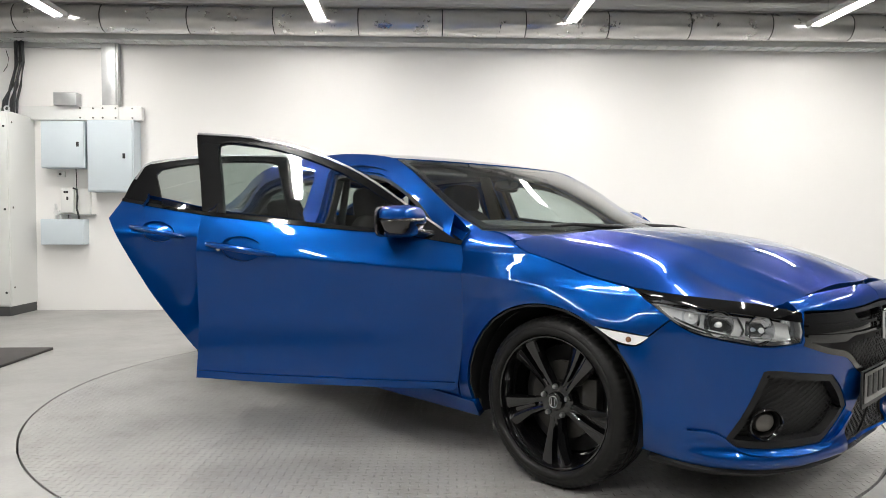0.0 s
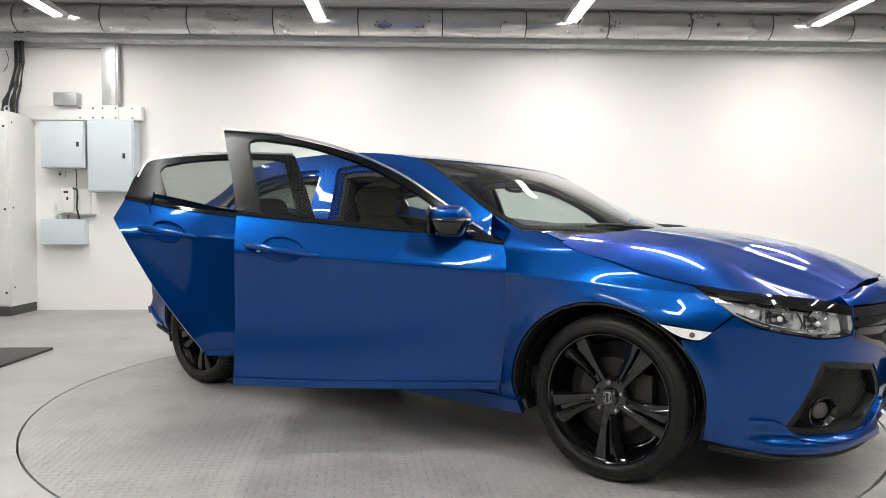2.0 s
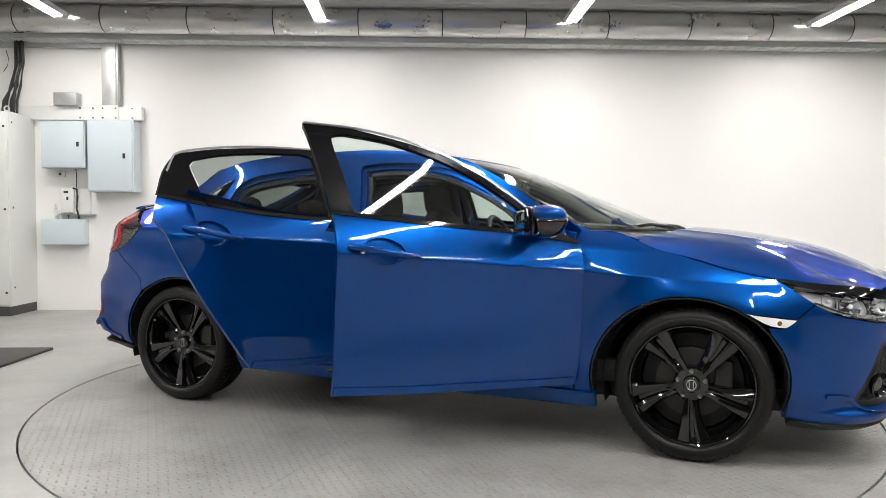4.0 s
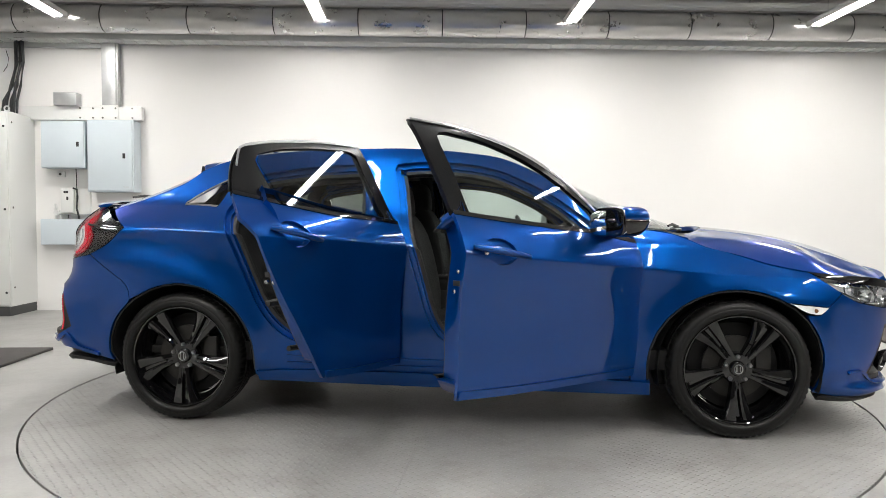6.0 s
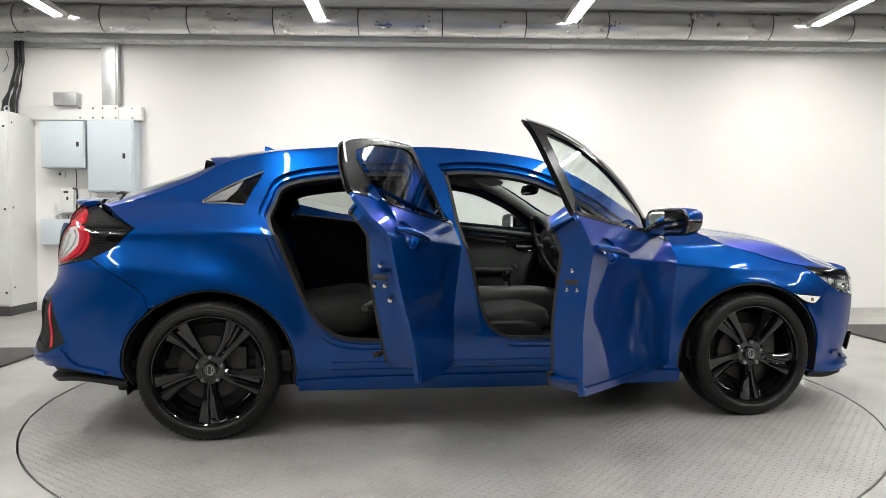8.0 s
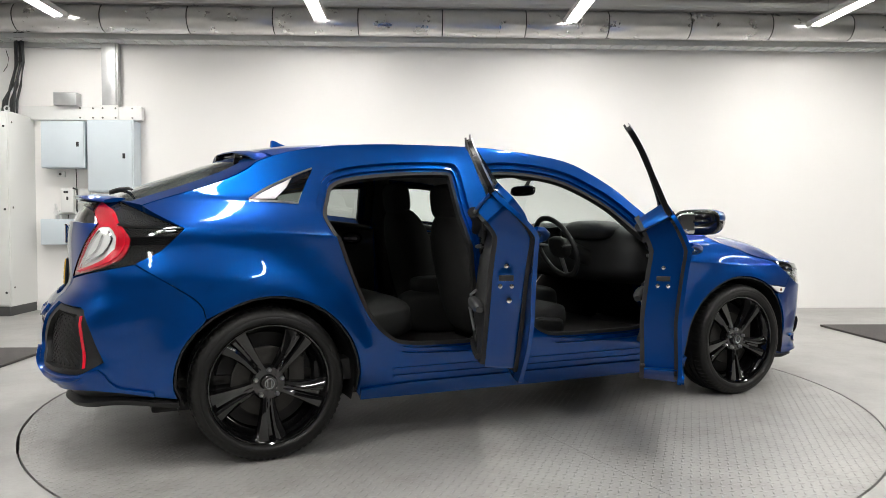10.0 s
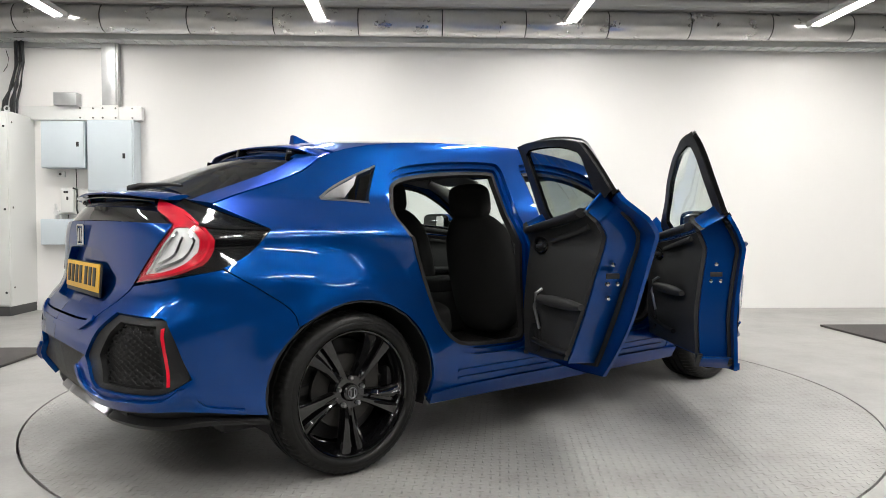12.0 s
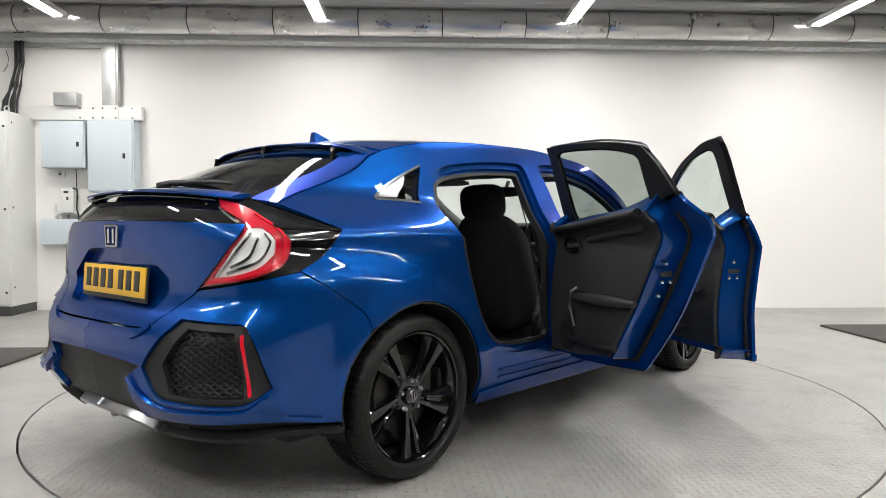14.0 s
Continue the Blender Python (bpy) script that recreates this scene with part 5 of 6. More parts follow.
grille = panel("grille", GRILLE_OUT, shell, DARK_PLASTIC, CAR, "black front grille", off=-0.06, depth=-0.05, twin=True)
for sd in (1, -1):
    hex_mesh("grille_mesh", loop([(2.72, 0.585), (2.46, 0.575)], [(2.52, 0.50), (2.60, 0.472), (2.72, 0.466)], [(2.72, 0.585)]), -0.02, TRIM, grille, "black honeycomb", sd, w=0.034, h=0.015, depth=0.005)
    panel("grille_bar", loop([(2.72, 0.708), (2.45, 0.698), (2.205, 0.700)], [(2.21, 0.612)], [(2.30, 0.598), (2.42, 0.592)], [(2.50, 0.610), (2.72, 0.612)], [(2.72, 0.708)]), shell, GLOSS_BLACK, grille, "gloss black wing bar", [loop([(2.70, 0.690), (2.48, 0.684)], [(2.50, 0.664), (2.70, 0.668)], [(2.70, 0.690)])], depth=0.03, gap=0, off=-0.004, side=sd)
    strip("grille_slat", [(2.215, 0.662), (2.45, 0.652), (2.71, 0.650)], shell, 0.010, GLOSS_BLACK, grille, "raised gloss black slat", off=0.008, side=sd, thick=0.012)
    strip("grille_slat", [(2.215, 0.628), (2.45, 0.616), (2.71, 0.618)], shell, 0.008, GLOSS_BLACK, grille, "raised gloss black slat", off=0.006, side=sd, thick=0.012)
    strip("grille_edge", [(2.205, 0.606), (2.30, 0.574), (2.42, 0.545), (2.50, 0.49), (2.60, 0.463), (2.715, 0.458)], shell, 0.020, GLOSS_BLACK, grille, "gloss black rim", off=0.002, side=sd, thick=0.03)
    intake = panel("lower_intake", INTAKE_OUT, shell, DARK_PLASTIC, CAR, "dark lower intake", off=-0.05, depth=-0.04, side=sd)
    hex_mesh("intake_mesh", INTAKE_OUT, -0.020, TRIM, intake, "black honeycomb", sd, w=0.034, h=0.015, depth=0.005)


def badge(parent, m, w, h):
    bm = bmesh.new()
    t = w * 0.11
    for a, b in (((-w / 2, h / 2), (w / 2, h / 2)), ((w / 2, h / 2), (w * 0.42, -h / 2)), ((w * 0.42, -h / 2), (-w * 0.42, -h / 2)), ((-w * 0.42, -h / 2), (-w / 2, h / 2))):
        add_tube(bm, [(a[0], 0, a[1]), (b[0], 0, b[1])], t / 2, 8)
    for q in (-0.2, 0.2):
        add_box(bm, (w * 0.14, t, h * 0.72), pose(q * w, 0, 0), 0.002)
    bmesh.ops.transform(bm, matrix=m, verts=bm.verts)
    part("badge", bm, CHROME, parent, "plain chrome badge")


badge(CAR, pose(2.238, 0, 0.628, 0, 0, 90), 0.125, 0.100)


def number_plate(m, mat, label, ink=DARK_PLASTIC):
    pl = box("number_plate", (0.52, 0.008, 0.111), m, mat, CAR, label, 0.004)
    box("plate_holder", (0.535, 0.008, 0.132), m @ pose(0, 0.005, -0.007), DARK_PLASTIC, pl, "black plastic plate holder", 0.003)
    for k in range(7):
        x = -0.205 + 0.064 * k + (0.022 if k > 3 else 0)
        box("bar", (0.040, 0.003, 0.074), m @ pose(x, -0.0052, 0.004), ink, pl, "", 0.001)
    return pl


number_plate(pose(2.232, 0, 0.425, 0, 0, 90), GLOSS_BLACK, "black dealer plate with dark grey bars", INNER)

# tail
TAIL_MID = REAR_X - REAR_LEN
LAMP_OUT = loop([(-1.708, 0.969), (-1.82, 1.012), (-1.947, 1.060), (-2.06, 1.096)], [(-2.16, 1.092)], [(-2.154, 1.050), (-2.087, 0.992)], [(-2.20, 0.88), (-2.31, 0.772)], [(-2.102, 0.802), (-1.90, 0.832), (-1.80, 0.886), (-1.708, 0.969)])
LAMP_RED = loop([(-2.145, 1.088), (-2.02, 1.045), (-1.985, 1.0), (-1.932, 0.930), (-1.95, 0.875), (-1.985, 0.845)], [(-2.12, 0.806), (-2.30, 0.778)], [(-2.20, 0.88), (-2.088, 0.990)], [(-2.145, 1.045)], [(-2.145, 1.088)])
LAMP_WHITE = loop([(-2.092, 0.978), (-2.03, 0.982), (-1.990, 0.935), (-1.998, 0.890)], [(-2.06, 0.850), (-2.15, 0.822), (-2.255, 0.808)], [(-2.18, 0.885), (-2.092, 0.978)])
VENT_OUT = loop([(-2.325, 0.672), (-2.10, 0.664), (-2.075, 0.655)], [(-2.016, 0.590), (-1.955, 0.455)], [(-2.05, 0.408), (-2.20, 0.402), (-2.355, 0.405)], [(-2.41, 0.45), (-2.449, 0.504)], [(-2.39, 0.59), (-2.325, 0.672)])
VENT_IN = loop([(-2.285, 0.650), (-2.11, 0.642)], [(-2.065, 0.54), (-2.045, 0.432)], [(-2.18, 0.428), (-2.325, 0.432)], [(-2.36, 0.52)], [(-2.285, 0.650)])
REAR_BUMPER = loop([(TAIL_MID, 0.630), (-2.60, 0.628), (-2.45, 0.632)], [(-2.40, 0.690), (-2.31, 0.765)], [(-2.102, 0.799), (-1.913, 0.829)], [(-1.769, 0.749), (-1.635, 0.672), (-1.598, 0.608)], REAR_ARCH(131, 184)[1:],
                   [(-1.93, 0.330), (-2.064, 0.342), (-2.30, 0.325), (-2.49, 0.315)], [(-2.525, 0.468)], [(-2.46, 0.508)], [(-2.60, 0.518), (TAIL_MID, 0.525)], [(TAIL_MID, 0.630)])
DIFFUSER = loop([(TAIL_MID, 0.523), (-2.60, 0.516), (-2.46, 0.506)], [(-2.525, 0.468)], [(-2.49, 0.315)], [(-2.30, 0.325), (-2.064, 0.342), (-1.93, 0.330), (-1.735, 0.295)], [(-1.725, 0.262)], [(-2.0, 0.285), (-2.1, 0.285), (-2.40, 0.262)], [(-2.50, 0.25), (-2.60, 0.285), (TAIL_MID, 0.30)], [(TAIL_MID, 0.523)])
GATE_LOW = loop([(TAIL_MID, 1.002), (-2.40, 0.998), (-2.09, 0.990)], [(-2.20, 0.88), (-2.312, 0.770)], [(-2.40, 0.692), (-2.45, 0.634)], [(-2.60, 0.632), (TAIL_MID, 0.634)], [(TAIL_MID, 1.002)])
RECESS = loop([(TAIL_MID - 0.02, 0.893), (-2.62, 0.890), (-2.565, 0.880)], [(-2.44, 0.786)], [(-2.478, 0.700), (-2.53, 0.684)], [(-2.65, 0.682), (TAIL_MID - 0.02, 0.682)], [(TAIL_MID - 0.02, 0.893)])
panel("rear_bumper", REAR_BUMPER, shell, PAINT, CAR, "", [VENT_OUT], depth=0.03, twin=True, gap=0.0015)
gate = panel("tailgate_lower", GATE_LOW, shell, PAINT, CAR, "", [RECESS], depth=0.035, twin=True, gap=0.0015)
panel("plate_recess", grow(RECESS, 0.004), shell, PAINT, gate, "", off=-0.034, depth=0.0, gap=0, twin=True)
panel("lower_glass", loop([(TAIL_MID, 1.088), (-2.30, 1.088), (-2.155, 1.07)], [(-2.09, 0.994)], [(-2.40, 1.004), (TAIL_MID, 1.006)], [(TAIL_MID, 1.088)]), shell, GLOSS_BLACK, gate, "black glass band under the spoiler", off=-0.016, depth=0.0, twin=True, gap=0)
panel("diffuser", DIFFUSER, shell, TRIM, CAR, "black plastic lower bumper", off=-0.022, depth=0.02, twin=True, gap=0)
for sd in (1, -1):
    strip("rear_lip", [(-1.73, 0.272), (-1.95, 0.296), (-2.10, 0.286), (-2.40, 0.264), (-2.50, 0.252)], shell, 0.018, TRIM, CAR, "dark lower lip", off=0.012, side=sd, thick=0.05)
    strip("rear_lip", [(-2.50, 0.252), (-2.60, 0.287), (TAIL_MID, 0.300)], shell, 0.022, SATIN, CAR, "grey lower lip", off=0.010, side=sd, thick=0.05)
    strip("bumper_fold", [(-1.80, 0.322), (-1.93, 0.352), (-1.97, 0.420), (-2.05, 0.385), (-2.20, 0.378), (-2.36, 0.375), (-2.46, 0.42), (-2.515, 0.462)], shell, 0.016, PAINT, CAR, "", off=0.012, side=sd, thick=0.014)
    strip("bumper_shelf", [(-2.44, 0.64), (-2.50, 0.606), (-2.60, 0.596), (TAIL_MID, 0.594)], shell, 0.018, PAINT, CAR, "", off=0.010, side=sd, thick=0.012)
    vent = panel("rear_vent", VENT_OUT, shell, TRIM, CAR, "black bumper vent", [VENT_IN], off=-0.012, depth=0.03, gap=0, side=sd, step=0.02)
    panel("vent_back", grow(VENT_IN, 0.01), shell, TRIM, vent, "dark recess", depth=0, gap=0, off=-0.045, side=sd)
    hex_mesh("vent_grille", VENT_IN, -0.036, TRIM, vent, "black honeycomb grille", sd, w=0.036, h=0.015, depth=0.004)
    strip("reflector", [(-2.078, 0.634), (-2.046, 0.54), (-2.026, 0.436)], shell, 0.013, RED, vent, "red reflector strip", off=-0.009, side=sd, thick=0.01)
    lamp = panel("tail_lamp", LAMP_OUT, shell, GLOSS_BLACK, CAR, "angular tail lamp in red, clear and smoked plastic", off=-0.016, depth=-0.018, gap=0.001, side=sd, step=0.02)
    panel("red_lens", LAMP_RED, shell, RED, lamp, "red lens", [LAMP_WHITE], off=-0.006, depth=0.012, gap=0, side=sd, step=0.02)
    panel("clear_lens", LAMP_WHITE, shell, WHITE_LAMP, lamp, "clear inner lens", off=-0.012, depth=0.0, gap=0, side=sd, step=0.02)
    for pts in ([(-2.08, 0.965), (-2.16, 0.885), (-2.24, 0.812)], [(-2.03, 0.962), (-2.01, 0.93), (-2.06, 0.87), (-2.20, 0.825)], [(-2.06, 0.945), (-2.10, 0.88), (-2.18, 0.845)]):
        strip("light_bar", pts, shell, 0.009, CHROME, lamp, "bright edge in the lamp", off=-0.006, side=sd, thick=0.006)
    for pts in ([(-2.02, 1.03), (-1.955, 0.945), (-1.985, 0.865), (-2.12, 0.818), (-2.27, 0.792)],):
        strip("red_edge", pts, shell, 0.010, RED, lamp, "raised red light guide", off=0.0, side=sd, thick=0.008)
    panel("cover", LAMP_OUT, shell, LENS, lamp, "clear outer cover", off=-0.001, depth=0.0, gap=0.001, side=sd, step=0.02)
    strip("lamp_fold", [(-1.715, 0.969), (-1.80, 0.972), (-1.93, 0.976), (-1.985, 0.985)], shell, 0.008, GLOSS_BLACK, lamp, "dark folded edge", off=0.003, side=sd, thick=0.006)

number_plate(pose(-2.126, 0.0, 0.775, -4, 0, -90), PLATE_YELLOW, "yellow number plate with black bars")
badge(CAR, pose(-2.130, 0, 0.942, 0, 0, -90), 0.098, 0.078)


def wing(name, rows, mat, label, thick):
    """A spoiler blade; rows of (y, front x, front z, rear x, rear z)."""
    yy = [r[0] for r in rows]
    f = [spline(yy, [r[k] for r in rows]) for k in (1, 2, 3, 4)]
    bm = bmesh.new()
    rings = []
    for y in np.linspace(yy[0], yy[-1], 49):
        x0, z0, x1, z1 = (float(g(y)) for g in f)
        sec = [(0.0, 0.0), (0.25, 0.42), (0.6, 0.5), (0.93, 0.35), (1.0, 0.1), (0.98, -0.25), (0.6, -0.5), (0.25, -0.42)]
        rings.append([bm.verts.new((x0 + (x1 - x0) * a, y, z0 + (z1 - z0) * a + thick * b)) for a, b in sec])
    for A, B in zip(rings, rings[1:]):
        for q in range(8):
            bm.faces.new((A[q], A[(q + 1) % 8], B[(q + 1) % 8], B[q]))
    bm.faces.new(rings[0])
    bm.faces.new(rings[-1][::-1])
    bmesh.ops.recalc_face_normals(bm, faces=bm.faces)
    return part(name, bm, mat, CAR, label, 50)


wing("tail_spoiler", [(-0.56, -1.88, 1.092, -1.965, 1.080), (-0.48, -1.90, 1.104, -2.02, 1.090), (-0.36, -1.93, 1.112, -2.062, 1.102), (0.0, -1.96, 1.118, -2.095, 1.112), (0.36, -1.93, 1.112, -2.062, 1.102), (0.48, -1.90, 1.104, -2.02, 1.090), (0.56, -1.88, 1.092, -1.965, 1.080)], PAINT, "", 0.018)
wing("spoiler_underside", [(-0.52, -1.89, 1.080, -1.955, 1.068), (-0.40, -1.93, 1.092, -2.035, 1.082), (0.0, -1.96, 1.100, -2.080, 1.096), (0.40, -1.93, 1.092, -2.035, 1.082), (0.52, -1.89, 1.080, -1.955, 1.068)], GLOSS_BLACK, "gloss black underside of the tail spoiler", 0.012)
wing("roof_spoiler", [(-0.57, -1.28, 1.284, -1.345, 1.270), (-0.48, -1.29, 1.316, -1.385, 1.306), (-0.3, -1.31, 1.338, -1.425, 1.328), (0.0, -1.32, 1.347, -1.440, 1.338), (0.3, -1.31, 1.338, -1.425, 1.328), (0.48, -1.29, 1.316, -1.385, 1.306), (0.57, -1.28, 1.284, -1.345, 1.270)], PAINT, "", 0.014)
wing("spoiler_underside", [(-0.55, -1.29, 1.270, -1.335, 1.258), (-0.46, -1.30, 1.301, -1.375, 1.290), (0.0, -1.33, 1.331, -1.425, 1.322), (0.46, -1.30, 1.301, -1.375, 1.290), (0.55, -1.29, 1.270, -1.335, 1.258)], GLOSS_BLACK, "gloss black underside of the roof spoiler", 0.014)
for sd in (1, -1):
    box("spoiler_strut", (0.10, 0.012, 0.05), pose(-1.375, -0.44 * sd, 1.275, 0, 12, 0), GLOSS_BLACK, CAR, "", 0.004)
box("spoiler_strut", (0.10, 0.03, 0.05), pose(-1.40, 0, 1.305, 0, 12, 0), GLOSS_BLACK, CAR, "", 0.004)
bm = bmesh.new()
sec = [(0.0, 0.0), (-0.05, 0.012), (-0.10, 0.030), (-0.145, 0.052), (-0.165, 0.055), (-0.168, 0.0)]
for sgn in (-1, 1):
    vs = [bm.verts.new((-1.0 + x, sgn * (0.026 if z < 0.02 else 0.014), 1.374 + z)) for x, z in sec]
    bm.faces.new(vs)
    if sgn < 0:
        first = vs
for q in range(6):
    bm.faces.new((first[q], first[(q + 1) % 6], vs[(q + 1) % 6], vs[q]))
bmesh.ops.recalc_face_normals(bm, faces=bm.faces)
bmesh.ops.bevel(bm, geom=list(bm.edges), offset=0.003, segments=2, affect="EDGES")
part("antenna_fin", bm, PAINT, CAR, "")
tube("rear_wiper", [(-1.93, 0.02, 1.135), (-1.90, -0.02, 1.152), (-1.865, -0.28, 1.148), (-1.855, -0.40, 1.138)], [0.020, 0.012, 0.008, 0.005], TRIM, CAR, "black rear wiper", 8)
for y0 in (-0.05, 0.45):
    tube("front_wiper", [(1.24, y0, 0.955), (1.21, y0 - 0.10, 0.975), (1.13, y0 - 0.36, 0.988), (1.09, y0 - 0.46, 0.980)], [0.014, 0.010, 0.008, 0.006], TRIM, CAR, "black windscreen wiper", 8)

# underside
box("underbody", (3.7, 1.30, 0.10), pose(0.05, 0, 0.245), TRIM, CAR, "black underbody", 0.02)
box("undertray", (1.0, 1.0, 0.04), pose(1.55, 0, 0.20), TRIM, CAR, "black front tray", 0.01)
box("undertray", (0.8, 1.0, 0.06), pose(-1.70, 0, 0.30), TRIM, CAR, "black rear tray", 0.01)
tube("exhaust", [(-1.5, 0.05, 0.26), (-1.9, 0.04, 0.27), (-2.12, 0.03, 0.27)], 0.03, STEEL, CAR, "dull steel exhaust pipe", 12)

# ---------------------------------------------------------------- cabin
box("cabin_floor", (2.75, 1.50, 0.04), pose(-0.35, 0, 0.335), CARPET, CAR, "dark carpeted floor", 0.01)
for sd in (1, -1):
    box("inner_sill", (2.2, 0.10, 0.10), pose(-0.05, -0.745 * sd, 0.345), TRIM, CAR, "black scuff plate", 0.015)
puff("headliner", (1.46, 1.02, 0.04), pose(-0.64, 0, 1.312), LINER, CAR, "pale grey roof lining", 5.0, 32)
puff("dashboard", (0.62, 1.46, 0.36), pose(0.92, 0, 0.80, 0, 6, 0), INNER, CAR, "black dashboard", 4.5, 36)
puff("dash_hood", (0.22, 0.40, 0.12), pose(0.66, -0.37, 0.95), INNER, CAR, "instrument hood", 3.0, 24)
puff("centre_screen", (0.03, 0.24, 0.15), pose(0.62, 0.0, 0.90, 0, -8, 0), GLOSS_BLACK, CAR, "dark glass screen", 6.0, 24)
puff("centre_console", (1.05, 0.24, 0.26), pose(0.10, 0, 0.48), INNER, CAR, "black centre console", 5.0, 28)
puff("console_armrest", (0.34, 0.20, 0.10), pose(-0.18, 0, 0.63), FABRIC, CAR, "padded console armrest", 4.0, 24)
tube("gear_lever", [(0.28, 0, 0.58), (0.26, 0, 0.65)], [0.016, 0.014], CHROME, CAR, "gear lever", 12)
puff("gear_knob", (0.05, 0.05, 0.065), pose(0.255, 0, 0.670), GLOSS_BLACK, CAR, "round gear knob", 2.4, 20)
for sd in (1, -1):
    tube("inner_pillar", [tuple((shell(s, z - 0.035) + np.array([-0.03, 0.065, 0])) * [1, sd, 1]) for s, z in [(0.80, 1.02)] + PILLAR_LINE[2:]], 0.038, LINER, CAR, "pale grey pillar trim", 10)
    tube("inner_rail", [tuple((shell(s, z - 0.05) + np.array([0, 0.05, 0])) * [1, sd, 1]) for s, z in RAIL_LINE], 0.040, LINER, CAR, "pale grey roof rail trim", 10)
    tube("inner_b_pillar", [(-0.31, -0.60 * sd, 1.31), (-0.30, -0.70 * sd, 1.05), (-0.25, -0.755 * sd, 0.75), (-0.20, -0.76 * sd, 0.42)], [0.045, 0.05, 0.06, 0.07], INNER, CAR, "dark centre pillar trim", 10, 0.6)
    tube("seat_belt", [(-0.30, -0.565 * sd, 1.25), (-0.27, -0.63 * sd, 1.0), (-0.22, -0.68 * sd, 0.65), (-0.18, -0.69 * sd, 0.45)], 0.022, FABRIC, CAR, "black seat belt", 8, 0.15)
    tube("rear_pillar_trim", [tuple((shell(s, z) + np.array([0, 0.135, 0])) * [1, sd, 1]) for s, z in ((-1.22, 1.24), (-1.34, 1.10), (-1.36, 0.95), (-1.36, 0.82))], [0.06, 0.08, 0.08, 0.06], INNER, CAR, "dark rear pillar trim", 10, 0.6)
    panel("quarter_inner", loop([(-1.16, 1.03), (-1.18, 0.90), (-1.07, 0.62), (-0.96, 0.45)], [(-1.0, 0.55), (-1.10, 0.72), (-1.2, 0.78)], [(-1.8, 0.78)], [(-1.8, 1.02)], [(-1.16, 1.03)]), inset_shell(0.10), INNER, CAR, "dark inner quarter panel", depth=0.0, gap=0, side=sd, step=0.08, flip=True)


def front_seat(y, recline, lift):
    seat = puff("front_seat", (0.54, 0.52, 0.17), pose(0.10, y, 0.450, 0, -7, 0), FABRIC, CAR, "black cloth front seat", 3.6, 32, lambda v: Vector((v.x, v.y, v.z + 0.10 * (abs(v.y) / 0.26) ** 4 * 0.35)))
    puff("backrest", (0.17, 0.50, 0.66), pose(-0.235, y, 0.735 + lift, 0, recline, 0), FABRIC, seat, "black cloth backrest", 3.2, 32, lambda v: Vector((v.x + 0.05 * (abs(v.y) / 0.25) ** 3, v.y * (1 - 0.22 * max(0, v.z / 0.33) ** 2), v.z)))
    puff("headrest", (0.12, 0.27, 0.195), pose(-0.305, y, 1.115 + lift, 0, recline * 0.6, 0), FABRIC, seat, "black cloth headrest", 3.4, 28)
    for q in (-0.06, 0.06):
        tube("headrest_post", [(-0.29, y + q, 0.99 + lift), (-0.30, y + q, 1.05 + lift)], 0.006, CHROME, seat, "bright headrest post", 8)
    box("seat_base", (0.46, 0.44, 0.10), pose(0.08, y, 0.385), TRIM, seat, "black plastic seat base", 0.02)
    puff("side_trim", (0.44, 0.04, 0.10), pose(0.05, y - 0.265 * (1 if y < 0 else -1), 0.44), TRIM, seat, "black plastic side cover", 4.0, 20)
    return seat


front_seat(-0.37, -12, -0.01)
front_seat(0.37, -12, 0.03)
bench = puff("rear_bench", (0.52, 1.24, 0.20), pose(-0.80, 0, 0.49, 0, -8, 0), FABRIC, CAR, "black cloth rear bench", 4.5, 36)
puff("bench_back", (0.18, 1.22, 0.60), pose(-1.12, 0, 0.76, 0, -22, 0), FABRIC, bench, "black cloth rear backrest", 4.5, 36)
for y in (-0.37, 0.37):
    puff("rear_headrest", (0.10, 0.26, 0.13), pose(-1.27, y, 1.085, 0, -15, 0), FABRIC, bench, "low black headrest", 3.4, 24)
box("parcel_shelf", (0.55, 1.05, 0.02), pose(-1.62, 0, 0.985), INNER, CAR, "black load cover", 0.006)
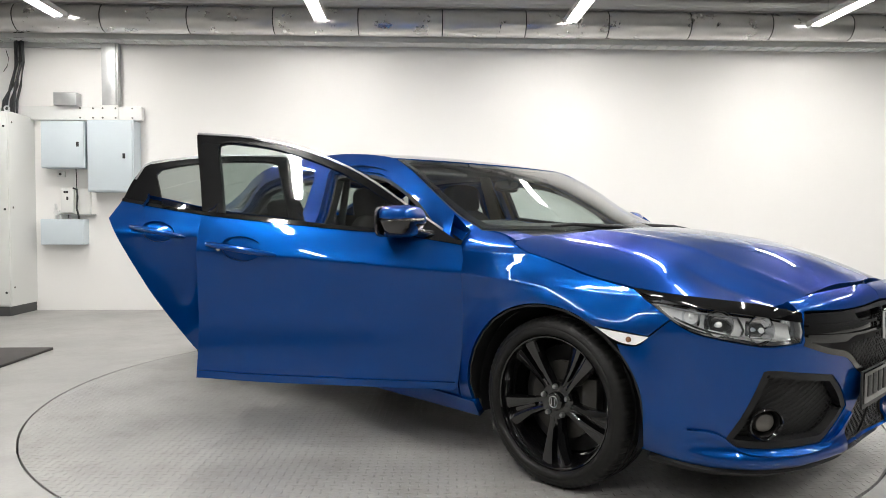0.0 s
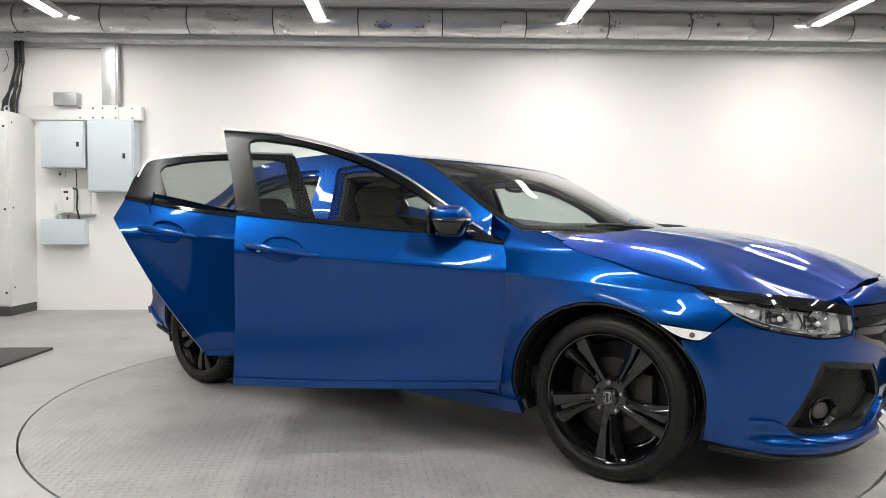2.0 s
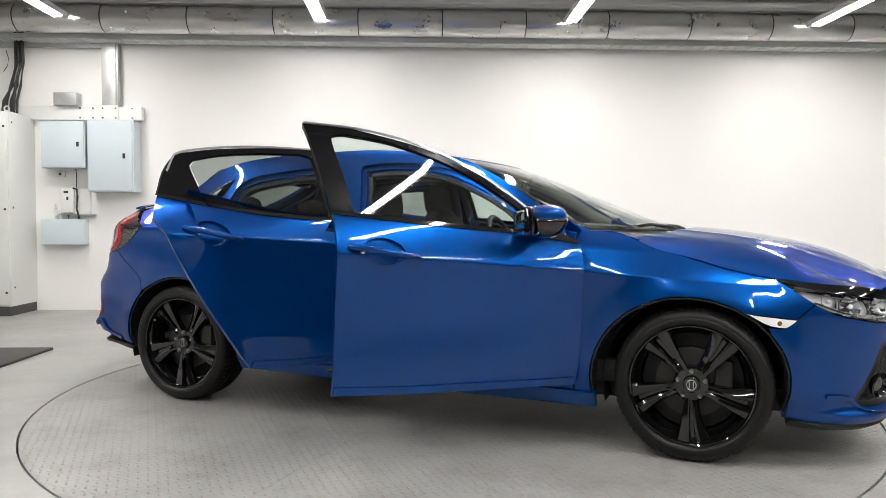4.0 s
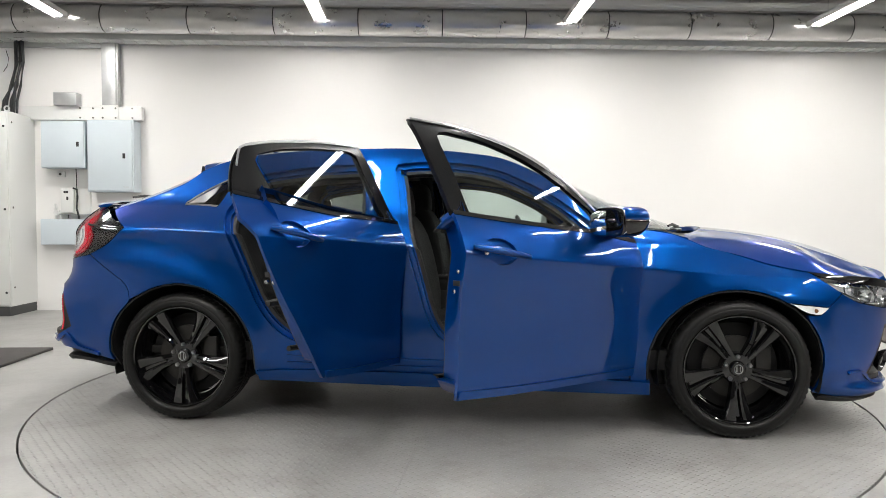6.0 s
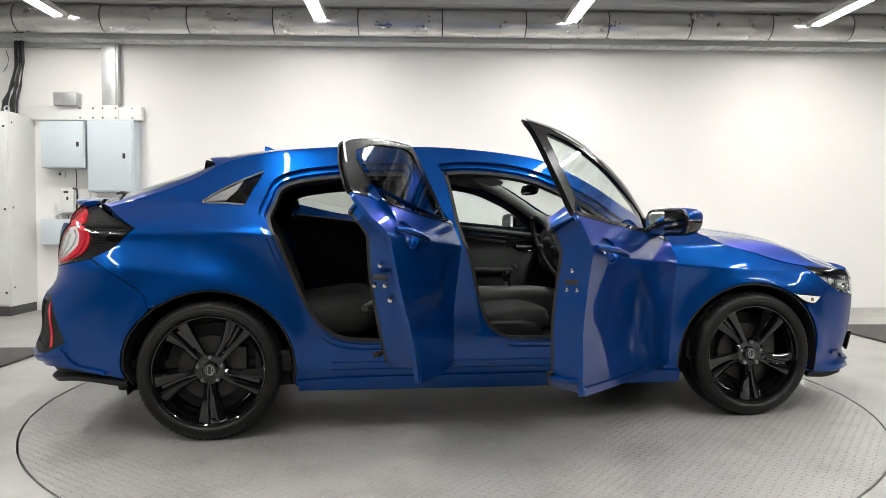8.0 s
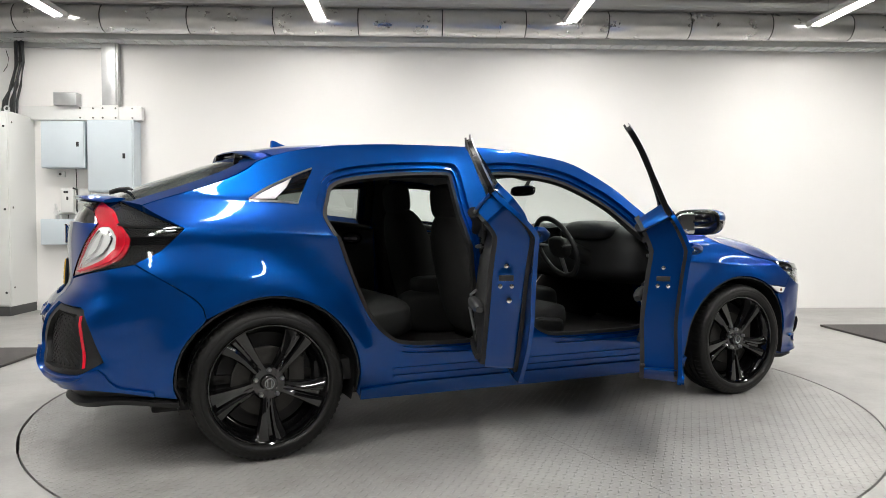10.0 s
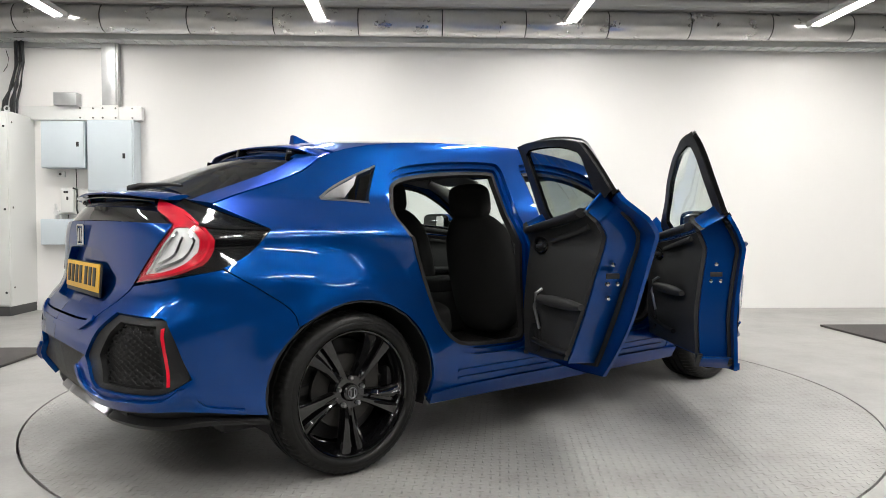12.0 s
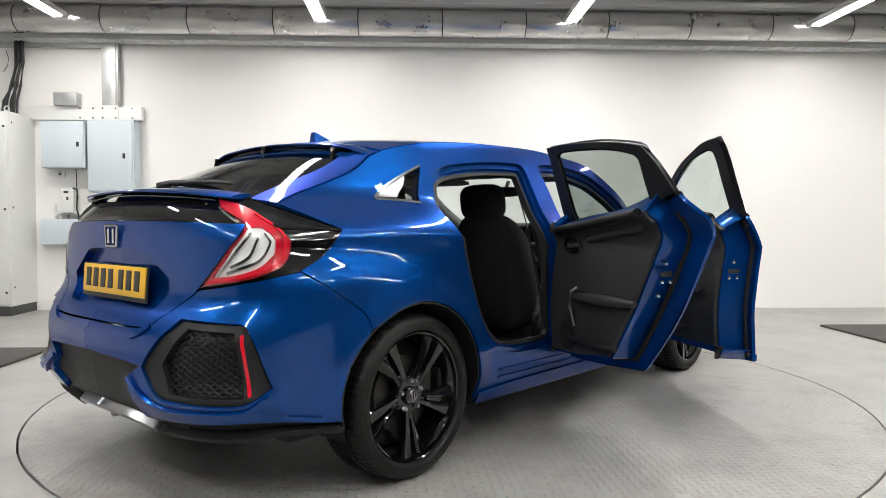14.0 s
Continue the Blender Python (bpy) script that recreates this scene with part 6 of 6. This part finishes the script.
# steering wheel and column
wheel_m = pose(0.40, -0.37, 0.855, 0, -24, 0)
v, f = lathe([(0.013 * math.cos(a), 0.182 + 0.016 * math.sin(a)) for a in np.linspace(0, 2 * math.pi, 13)], 48, "x")
rim_ob = mesh_ob("steering_wheel", [wheel_m @ Vector(p) for p in v], f, INNER, CAR, "black steering wheel")
puff("wheel_hub", (0.06, 0.17, 0.13), wheel_m @ pose(0.02, 0, -0.01), INNER, rim_ob, "padded hub", 3.0, 24)
for a, b in (((0.01, 0.07, 0.0), (0.005, 0.178, 0.01)), ((0.01, -0.07, 0.0), (0.005, -0.178, 0.01)), ((0.01, 0, -0.06), (0.005, 0, -0.178))):
    tube("wheel_spoke", [wheel_m @ Vector(a), wheel_m @ Vector(b)], 0.018, SATIN, rim_ob, "satin spoke", 8, 0.5)
tube("column", [wheel_m @ Vector((0.03, 0, 0)), (0.75, -0.37, 0.74)], 0.05, INNER, CAR, "steering column shroud", 14)
puff("inside_mirror", (0.035, 0.23, 0.065), pose(0.40, 0.0, 1.195, 0, 10, 8), GLOSS_BLACK, CAR, "inside rear-view mirror", 3.5, 24)
tube("mirror_stalk", [(0.41, 0, 1.20), (0.45, 0, 1.265)], 0.012, TRIM, CAR, "", 8)
puff("sun_visor", (0.16, 0.36, 0.02), pose(0.22, 0.36, 1.268, 0, 16, 0), LINER, CAR, "grey sun visor", 5.0, 20)
puff("sun_visor", (0.16, 0.36, 0.02), pose(0.22, -0.36, 1.268, 0, 16, 0), LINER, CAR, "grey sun visor", 5.0, 20)
# strikers and wiring on the pillars
for sx, sz in ((-0.205, 0.80), (-1.085, 0.80)):
    tube("striker", [(sx, -0.80, sz - 0.02), (sx + 0.01, -0.845, sz - 0.02), (sx + 0.01, -0.845, sz + 0.02), (sx, -0.80, sz + 0.02)], 0.006, CHROME, CAR, "bright door striker", 8)


def motions():
    """The turntable carries the car round."""
    turn = [(0.0, -45.6), (0.5, -44.55), (1.0, -43.0), (1.5, -40.8), (2.0, -37.75), (2.5, -34.05), (3.0, -30.1), (5.5, -10.43), (6.0, -6.5), (6.5, -2.57), (7.0, 1.44), (7.5, 5.42), (8.0, 9.34),
            (10.5, 29.35), (11.0, 33.3), (11.5, 36.75), (12.0, 39.95), (12.5, 43.2), (13.0, 45.75), (13.5, 47.75), (14.0, 49.05)]
    hub = Matrix.Translation((CENTRE[0], CENTRE[1], 0))
    spin = lambda a: hub @ Matrix.Rotation(radians(a), 4, "Z")
    walk(TURNTABLE, [(t, spin(a)) for t, a in turn])
    walk(CAR, [(t, spin(a) @ pose(0.0715, -0.044, 0)) for t, a in turn])


motions()
